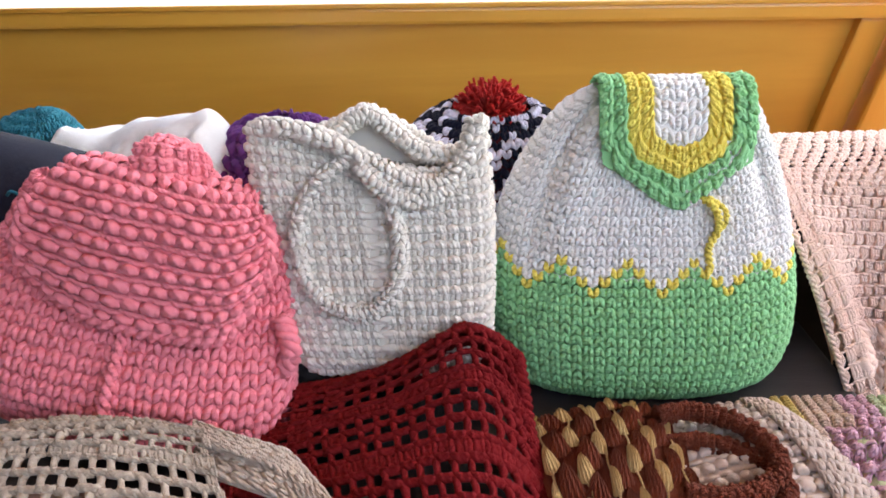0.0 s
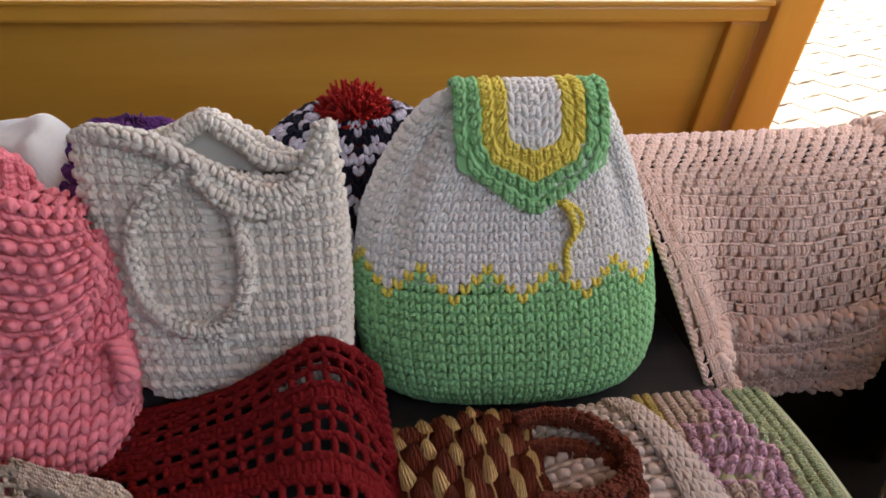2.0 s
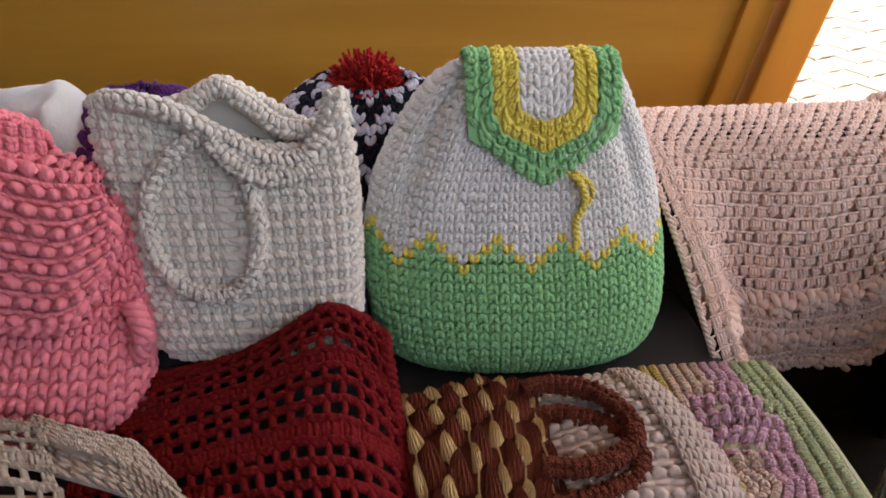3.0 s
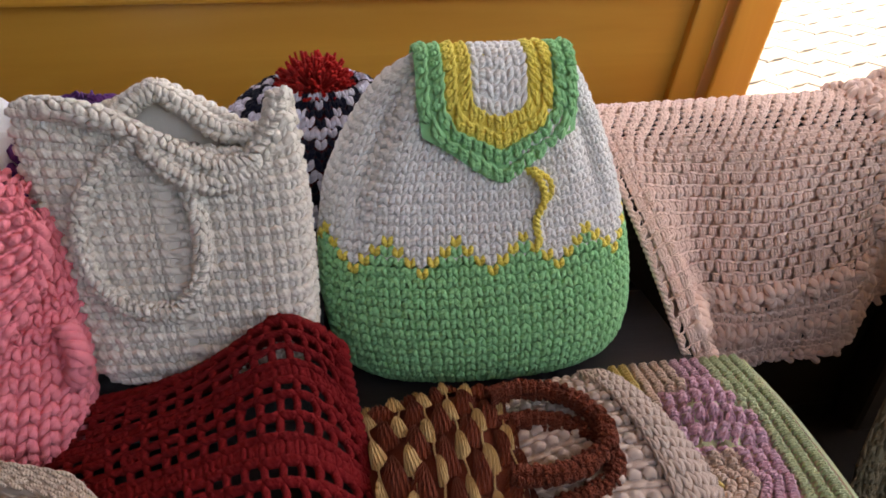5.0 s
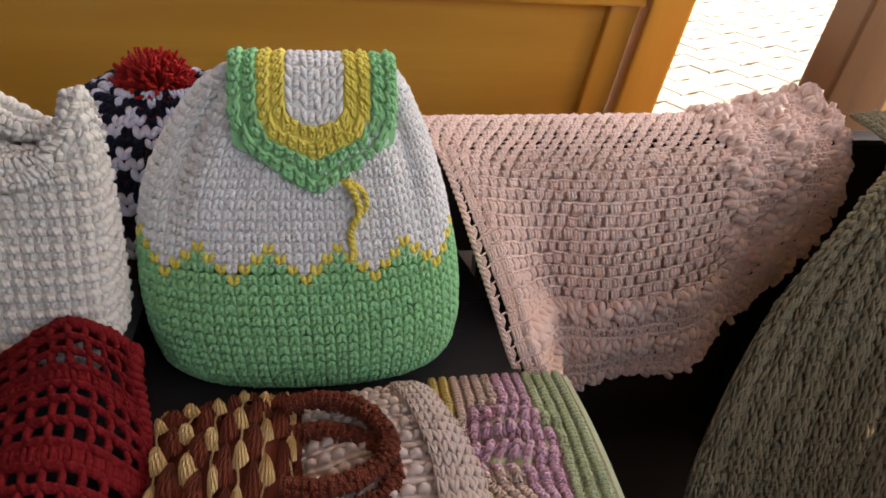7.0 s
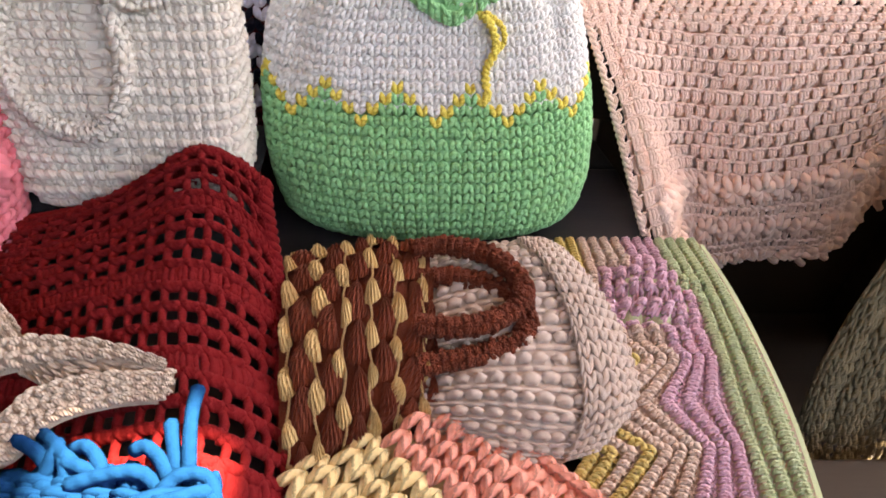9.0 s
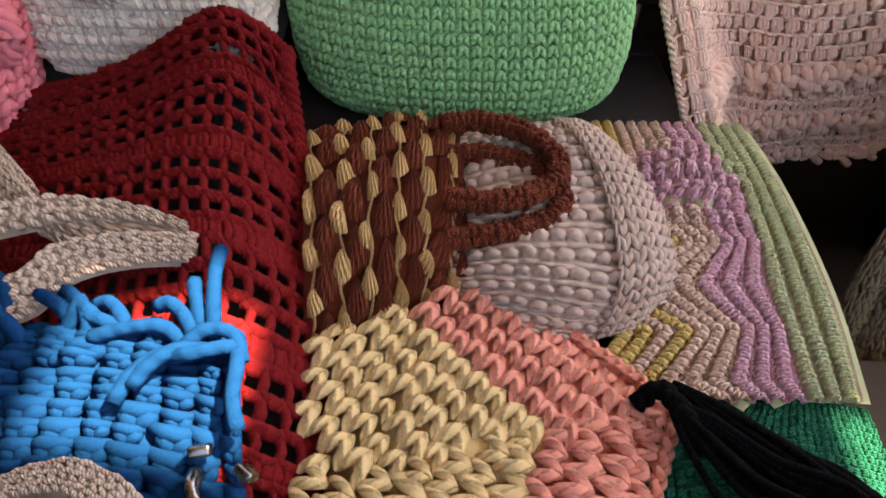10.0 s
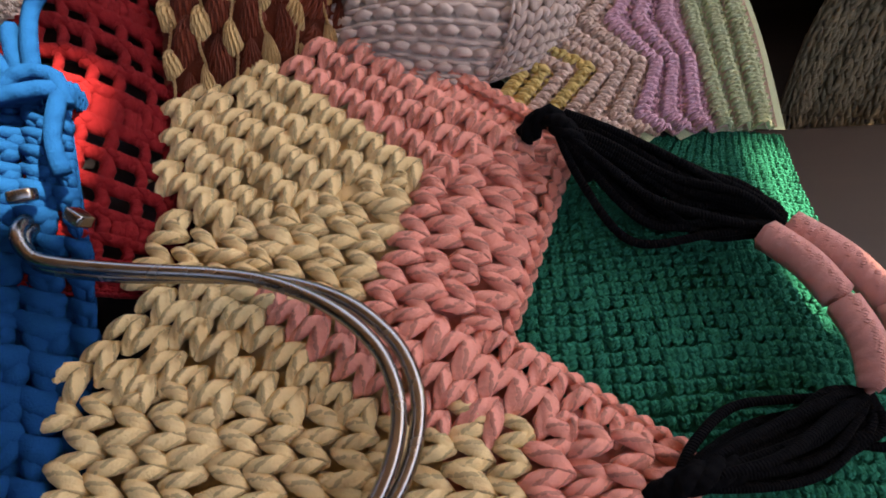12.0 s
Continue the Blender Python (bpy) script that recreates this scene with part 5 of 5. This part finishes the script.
SB = [(0.42, -0.13, 0.000, -0.02, 0.10), (0.44, -0.14, 0.012, -0.03, 0.125), (0.46, -0.14, 0.012, -0.03, 0.132), (0.472, -0.13, 0.004, -0.02, 0.126), (0.478, -0.10, -0.020, 0.0, 0.10)]
sskin = pouch(SB, 2.3)
knit("body", stitches(sskin, 34, 7, [SINGLE], jitter=0.06, seed=20) + lining(sskin, 0, 0, 40, 8), [SEA], mint)
top = lambda u, v: sskin(u, np.full_like(np.asarray(u, float), 1.0)) * (1 - np.asarray(v)[..., None]) + np.array([-0.06, 0.05, 0.480]) * np.asarray(v)[..., None]
knit("top", stitches(top, 24, 4, [SINGLE], jitter=0.06, seed=21) + lining(top, 0, 0, 24, 6), [SEA], mint)

# ---- hats, scarves and shawls behind ----
hat = thing("striped_hat", (0.05, 0.76, 0.36), "black and white zigzag knitted hat with red pompom", "hat", "pompom hats")
HB = [(0.36, -0.065, 0.165, 0.665, 0.86), (0.40, -0.074, 0.172, 0.66, 0.865), (0.46, -0.076, 0.174, 0.662, 0.86), (0.51, -0.070, 0.168, 0.668, 0.85), (0.55, -0.056, 0.154, 0.680, 0.835), (0.582, -0.026, 0.128, 0.700, 0.815), (0.600, 0.006, 0.100, 0.72, 0.79)]
hskin = pouch(HB, 2.1)


def hat_pick(i, j):
    step = np.array([0, 1, 2, 1])[np.mod(i, 4)]
    c = np.where(np.mod(j + step, 4) < 2, 0, 1)
    return np.zeros(len(i), int), np.where(j < 6, 2, c)


knit("crown", stitches(hskin, 44, 22, [SQUAT_V], hat_pick, jitter=0.06, seed=30) + lining(hskin, -0.001, 2, 40, 20), [NAVY_Y, LILAC, MAROON], hat)


def pompom(at, r, n, seed):
    g = np.random.default_rng(seed)
    out = []
    for _ in range(n):
        d = g.normal(0, 1, 3)
        d /= np.linalg.norm(d)
        w = g.normal(0, 0.25, 3)
        e = d * r * g.uniform(0.9, 1.08)
        out += rope([at + d * r * 0.3, at + e * 0.75, at + e + w * r * 0.18], 0.0018, 1, sides=4, per=3)
    return out


knit("pompom", pompom(np.array([0.052, 0.752, 0.588]), 0.043, 800, 31), [SCARLET], hat, "fluffy red pompom")
hat2 = thing("pompom_hat", (0.20, 0.78, 0.36), "dark red knitted hat with red pompom behind the backpack", "hat", "pompom hats")
H2 = [(0.36, 0.12, 0.31, 0.70, 0.86), (0.46, 0.12, 0.31, 0.70, 0.86), (0.55, 0.15, 0.28, 0.72, 0.84), (0.60, 0.18, 0.25, 0.75, 0.81)]
h2skin = pouch(H2, 2.1)
knit("crown", stitches(h2skin, 40, 20, [KNIT_V], jitter=0.05, seed=32) + lining(h2skin, -0.001, 0, 30, 14), [MAROON], hat2)
knit("pompom", pompom(np.array([0.200, 0.755, 0.590]), 0.034, 260, 33), [SCARLET], hat2, "fluffy red pompom")

scarf = thing("white_scarf", (-0.36, 0.75, 0.36), "soft white fleece scarf heaped behind the bags", "scarf")
sc = sheet([[(-0.46, 0.66, 0.40), (-0.40, 0.65, 0.40), (-0.33, 0.65, 0.40), (-0.27, 0.66, 0.40), (-0.235, 0.69, 0.40)],
            [(-0.455, 0.68, 0.52), (-0.40, 0.675, 0.53), (-0.33, 0.68, 0.545), (-0.27, 0.68, 0.56), (-0.235, 0.70, 0.53)],
            [(-0.445, 0.71, 0.574), (-0.40, 0.70, 0.566), (-0.34, 0.70, 0.580), (-0.275, 0.705, 0.602), (-0.245, 0.715, 0.575)],
            [(-0.445, 0.75, 0.580), (-0.40, 0.74, 0.582), (-0.33, 0.745, 0.592), (-0.268, 0.735, 0.606), (-0.245, 0.75, 0.570)],
            [(-0.45, 0.82, 0.52), (-0.40, 0.82, 0.53), (-0.33, 0.82, 0.53), (-0.27, 0.81, 0.53), (-0.24, 0.80, 0.50)],
            [(-0.45, 0.86, 0.37), (-0.40, 0.86, 0.37), (-0.33, 0.86, 0.37), (-0.27, 0.86, 0.37), (-0.24, 0.85, 0.37)]])


def ruffled(u, v):
    p = sc(u, v)
    return p + np.stack([0 * u, 0 * u, 0.005 * np.sin(u * 17 + 5 * v) * np.sin(v * 9) + 0.006 * np.sin(u * 31 - 14 * v) * np.sin(v * 6)], -1)


knit("fleece", lining(ruffled, 0, 0, 70, 60), [FLEECE], scarf)
plum = thing("plum_hat", (-0.19, 0.75, 0.36), "dark purple cable-knitted wool hat", "hat")
PB = [(0.36, -0.28, -0.10, 0.67, 0.82), (0.44, -0.282, -0.098, 0.665, 0.825), (0.50, -0.278, -0.100, 0.67, 0.82), (0.545, -0.268, -0.11, 0.685, 0.80), (0.573, -0.246, -0.13, 0.71, 0.78), (0.582, -0.215, -0.15, 0.73, 0.76), (0.584, -0.190, -0.178, 0.743, 0.748)]
pskin = pouch(PB, 2.2)
knit("brim", tube([(-0.19 + 0.094 * math.cos(a), 0.745 + 0.084 * math.sin(a), 0.372) for a in np.linspace(0, 2 * math.pi, 17)], 0.008, 4, 40, SINGLE), [PLUM], plum)
knit("crown", stitches(pskin, 26, 15, [PLUMP], jitter=0.08, seed=34) + lining(pskin, -0.002, 0, 30, 16), [PLUM], plum)
tealhat = thing("teal_hat", (-0.49, 0.75, 0.36), "dark teal fine knitted wool hat", "hat")
TB = [(0.36, -0.56, -0.42, 0.68, 0.82), (0.48, -0.56, -0.42, 0.68, 0.82), (0.56, -0.54, -0.43, 0.70, 0.80), (0.59, -0.51, -0.445, 0.73, 0.78), (0.598, -0.48, -0.46, 0.74, 0.76), (0.599, -0.472, -0.468, 0.749, 0.752)]
tskin = pouch(TB, 2.2)
knit("crown", stitches(tskin, 32, 20, [KNIT_V], jitter=0.06, seed=35) + lining(tskin, -0.001, 0, 30, 14), [TEAL], tealhat)
navy = thing("navy_cloth", (-0.46, 0.6, 0.36), "navy cloth with small embroidered flowers", "cloth")
nv = sheet([[(-0.62, 0.54, 0.40), (-0.50, 0.55, 0.40), (-0.40, 0.57, 0.40)], [(-0.62, 0.57, 0.54), (-0.48, 0.575, 0.545), (-0.375, 0.595, 0.56)], [(-0.62, 0.63, 0.622), (-0.47, 0.63, 0.615), (-0.365, 0.63, 0.590)], [(-0.62, 0.69, 0.60), (-0.48, 0.69, 0.585), (-0.37, 0.68, 0.565)], [(-0.62, 0.74, 0.37), (-0.48, 0.74, 0.37), (-0.38, 0.72, 0.37)]])
knit("cloth", lining(nv, 0, 0, 30, 40), [NAVY], navy)
for k in range(16):
    u, v = random.uniform(0.55, 0.98), random.uniform(0.24, 0.36)
    c = nv(np.array([u]), np.array([v]))[0]
    knit("embroidery", rope([tuple(c + np.array([-0.006, -0.004, 0.0])), tuple(c + np.array([0, -0.005, 0.005])), tuple(c + np.array([0.006, -0.004, 0.001]))], 0.0016, 1), [SCARLET if k % 5 == 0 else TEAL], navy, "embroidered flower stitch")

shawl = thing("blush_shawl", (0.6, 0.7, 0.5), "pale blush crocheted shawl with scalloped border draped over arm board", "shawl")
sh = sheet([[(0.485, 0.600, 0.285), (0.545, 0.660, 0.195), (0.640, 0.668, 0.225), (0.735, 0.668, 0.285), (0.805, 0.680, 0.350)],
            [(0.445, 0.560, 0.350), (0.525, 0.655, 0.300), (0.630, 0.662, 0.310), (0.740, 0.672, 0.355), (0.838, 0.686, 0.410)],
            [(0.405, 0.615, 0.450), (0.490, 0.668, 0.410), (0.605, 0.676, 0.415), (0.738, 0.690, 0.440), (0.862, 0.702, 0.465)],
            [(0.372, 0.680, 0.525), (0.470, 0.700, 0.508), (0.590, 0.704, 0.508), (0.735, 0.715, 0.512), (0.872, 0.725, 0.525)],
            [(0.335, 0.735, 0.540), (0.460, 0.742, 0.541), (0.580, 0.745, 0.543), (0.730, 0.760, 0.545), (0.870, 0.765, 0.560)],
            [(0.310, 0.810, 0.534), (0.450, 0.812, 0.535), (0.580, 0.815, 0.537), (0.725, 0.825, 0.540), (0.850, 0.825, 0.572)],
            [(0.300, 0.845, 0.47), (0.450, 0.85, 0.47), (0.580, 0.85, 0.47), (0.720, 0.86, 0.47), (0.840, 0.86, 0.49)]])


def sh_skin(u, v):
    u, v = np.asarray(u, float), np.asarray(v, float)
    p = sh(u, v)
    drop = np.clip(1 - v / 0.6, 0, 1)
    fold = 0.017 * np.sin(u * 11 + 1.0 + 3 * v) * drop + 0.007 * np.sin(u * 23 - 4 * v) * drop
    return p + np.stack([0.3 * fold, -fold, 0 * u], -1)


def shawl_pick(i, j):
    d = np.minimum(j, 33 - i)
    return np.select([d < 2, d < 4, d < 6, d < 8, d < 10], [0, 1, 0, 1, 0], 0), np.zeros(len(i), int)


def puff_pick(i, j):
    d = np.minimum(j, 16 - i)
    return np.where((d == 0) | (d == 2) | (d == 4), 0, -1), np.zeros(len(i), int)


knit("net", stitches(sh_skin, 34, 40, [GRANNY, SOLID], shawl_pick, brick=0.5, jitter=0.05, seed=36) + stitches(sh_skin, 17, 20, [FLOWER], puff_pick, brick=0.5, jitter=0.04, seed=39), [BLUSH], shawl)
knit("under_layer", lining(sh_skin, -0.028, 0, 50, 50, 0.12, 0.95, 0.14, 0.97), [BLUSH], shawl)
fold_strip = sheet([[(0.470, 0.575, 0.288), (0.500, 0.592, 0.290)], [(0.432, 0.545, 0.345), (0.462, 0.552, 0.352)], [(0.395, 0.595, 0.440), (0.425, 0.606, 0.452)], [(0.368, 0.655, 0.510), (0.392, 0.668, 0.520)], [(0.350, 0.690, 0.548), (0.372, 0.705, 0.552)]])
knit("border", rope([tuple(fold_strip(np.array([0.0]), np.array([v]))[0]) for v in np.linspace(0, 1, 14)], 0.004, 2, 0.014) + rope([tuple(sh_skin(np.array([0.0]), np.array([v]))[0]) for v in np.linspace(0, 1, 16)], 0.0045, 2, 0.014) + stitches(fold_strip, 3, 26, [GRANNY], brick=0.0, jitter=0.06, seed=37), [BLUSH], shawl)
hem = []
for u in np.linspace(0.05, 1.0, 19):
    hem.append((sh_skin(np.array([u]), np.array([-0.02]))[0], sh_skin(np.array([u]), np.array([-0.07]))[0]))
for v in np.linspace(0.05, 0.75, 13):
    hem.append((sh_skin(np.array([1.0]), np.array([v]))[0], sh_skin(np.array([1.045]), np.array([v]))[0]))
scal = []
for a, b in hem:
    out = b - a
    side = np.cross(out, (0, -1, 0.2))
    side /= np.linalg.norm(side) + 1e-9
    for k in (-1, -0.5, 0, 0.5, 1):
        scal += rope([a, a + out * 0.6 + side * 0.009 * k, a + out * (1.3 - 0.4 * abs(k)) + side * 0.014 * k], 0.0042, 1, sides=5, per=4, swell=(0.8, 1.2, 1.0))
knit("scalloped_edge", scal, [BLUSH], shawl, "scalloped edge of small shells")

blanket = thing("cream_blanket", (0.9, 0.6, 0.3), "thick cream ribbed wool blanket hanging down", "blanket")
bl = sheet([[(0.660, 0.47, 0.06), (0.80, 0.48, 0.03), (0.95, 0.48, 0.02), (1.15, 0.48, 0.02)], [(0.650, 0.50, 0.22), (0.80, 0.51, 0.20), (0.95, 0.51, 0.20), (1.15, 0.51, 0.20)],
            [(0.690, 0.535, 0.42), (0.80, 0.545, 0.42), (0.95, 0.55, 0.42), (1.15, 0.55, 0.42)], [(0.775, 0.575, 0.535), (0.84, 0.58, 0.555), (0.96, 0.58, 0.56), (1.15, 0.58, 0.56)],
            [(0.855, 0.64, 0.572), (0.89, 0.65, 0.58), (0.97, 0.65, 0.58), (1.15, 0.65, 0.58)], [(0.90, 0.77, 0.56), (0.93, 0.77, 0.565), (0.98, 0.77, 0.565), (1.15, 0.77, 0.56)]])


def bl_skin(u, v):
    u = np.asarray(u, float)
    p = bl(u, v)
    return p + np.stack([0 * u, -0.007 * np.abs(np.sin(u * np.pi * 9)), 0.004 * np.abs(np.sin(u * np.pi * 9))], -1)


def bl_pick(i, j):
    return np.where(j < 3, 1, 0), np.zeros(len(i), int)


knit("wool", stitches(bl_skin, 40, 50, [KNIT_V, CLUSTER], bl_pick, jitter=0.07, seed=38) + lining(bl_skin, 0.0, 0, 60, 40, v0=0.08), [WOOL], blanket)
balls = []
for u in np.linspace(0.02, 0.98, 14):
    c = bl_skin(np.array([u]), np.array([-0.03]))[0]
    balls += pompom(c, 0.011, 60, int(u * 100))
knit("bobble_hem", balls, [WOOL], blanket, "small wool bobbles along the hem")

# ---- paving outside ----
paving = thing("pavement", (0, 0, 0), "sunlit grey interlocking block paving", "pavement", kind="structure")
BW, BL = 0.112, 0.224
edge = [(-0.5, -0.5), (-0.25, -0.42), (0.0, -0.5), (0.25, -0.58), (0.5, -0.5), (0.5, 0.5), (0.25, 0.42), (0.0, 0.5), (-0.25, 0.58), (-0.5, 0.5)]


def paver_mesh():
    b = bmesh.new()
    top_ring = [b.verts.new((x * (BL - 0.016), y * (BW - 0.016), 0.0)) for x, y in edge]
    mid_ring = [b.verts.new((x * (BL - 0.007), y * (BW - 0.007), -0.005)) for x, y in edge]
    low_ring = [b.verts.new((x * (BL - 0.007), y * (BW - 0.007), -0.012)) for x, y in edge]
    b.faces.new(top_ring)
    for a, c in ((top_ring, mid_ring), (mid_ring, low_ring)):
        for k in range(len(a)):
            n = (k + 1) % len(a)
            b.faces.new((c[k], c[n], a[n], a[k]))
    me = bpy.data.meshes.new("paver")
    b.to_mesh(me)
    b.free()
    me.materials.append(PAVER)
    return me


one = paver_mesh()
count = 0
far_bits = bmesh.new()
ang = radians(28)
ca, sa = math.cos(ang), math.sin(ang)
for r in range(-40, 70):
    for c in range(-30, 45):
        x, y = c * BL + (r % 2) * BL / 2, r * BW
        wx, wy = 2.0 + ca * x - sa * y, 2.6 + sa * x + ca * y
        if wy < -2.5 or wy > 9 or wx < -3.5 or wx > 9:
            continue
        m = Matrix.Translation((wx, wy, random.uniform(-0.002, 0.002))) @ Matrix.Rotation(ang + random.gauss(0, 0.008), 4, "Z")
        if count < 300 and 1.3 < wx < 3.1 and 2.2 < wy < 5.2:
            ob = new("paver", one)
            ob.matrix_basis = m
            ob.parent = paving
            count += 1
        else:
            at = len(far_bits.verts)
            far_bits.from_mesh(one)
            far_bits.verts.ensure_lookup_table()
            for w in far_bits.verts[at:]:
                w.co = m @ w.co
rest = part("pavers_beyond", far_bits, PAVER, paving)
tagged(rest, kind="stuff")
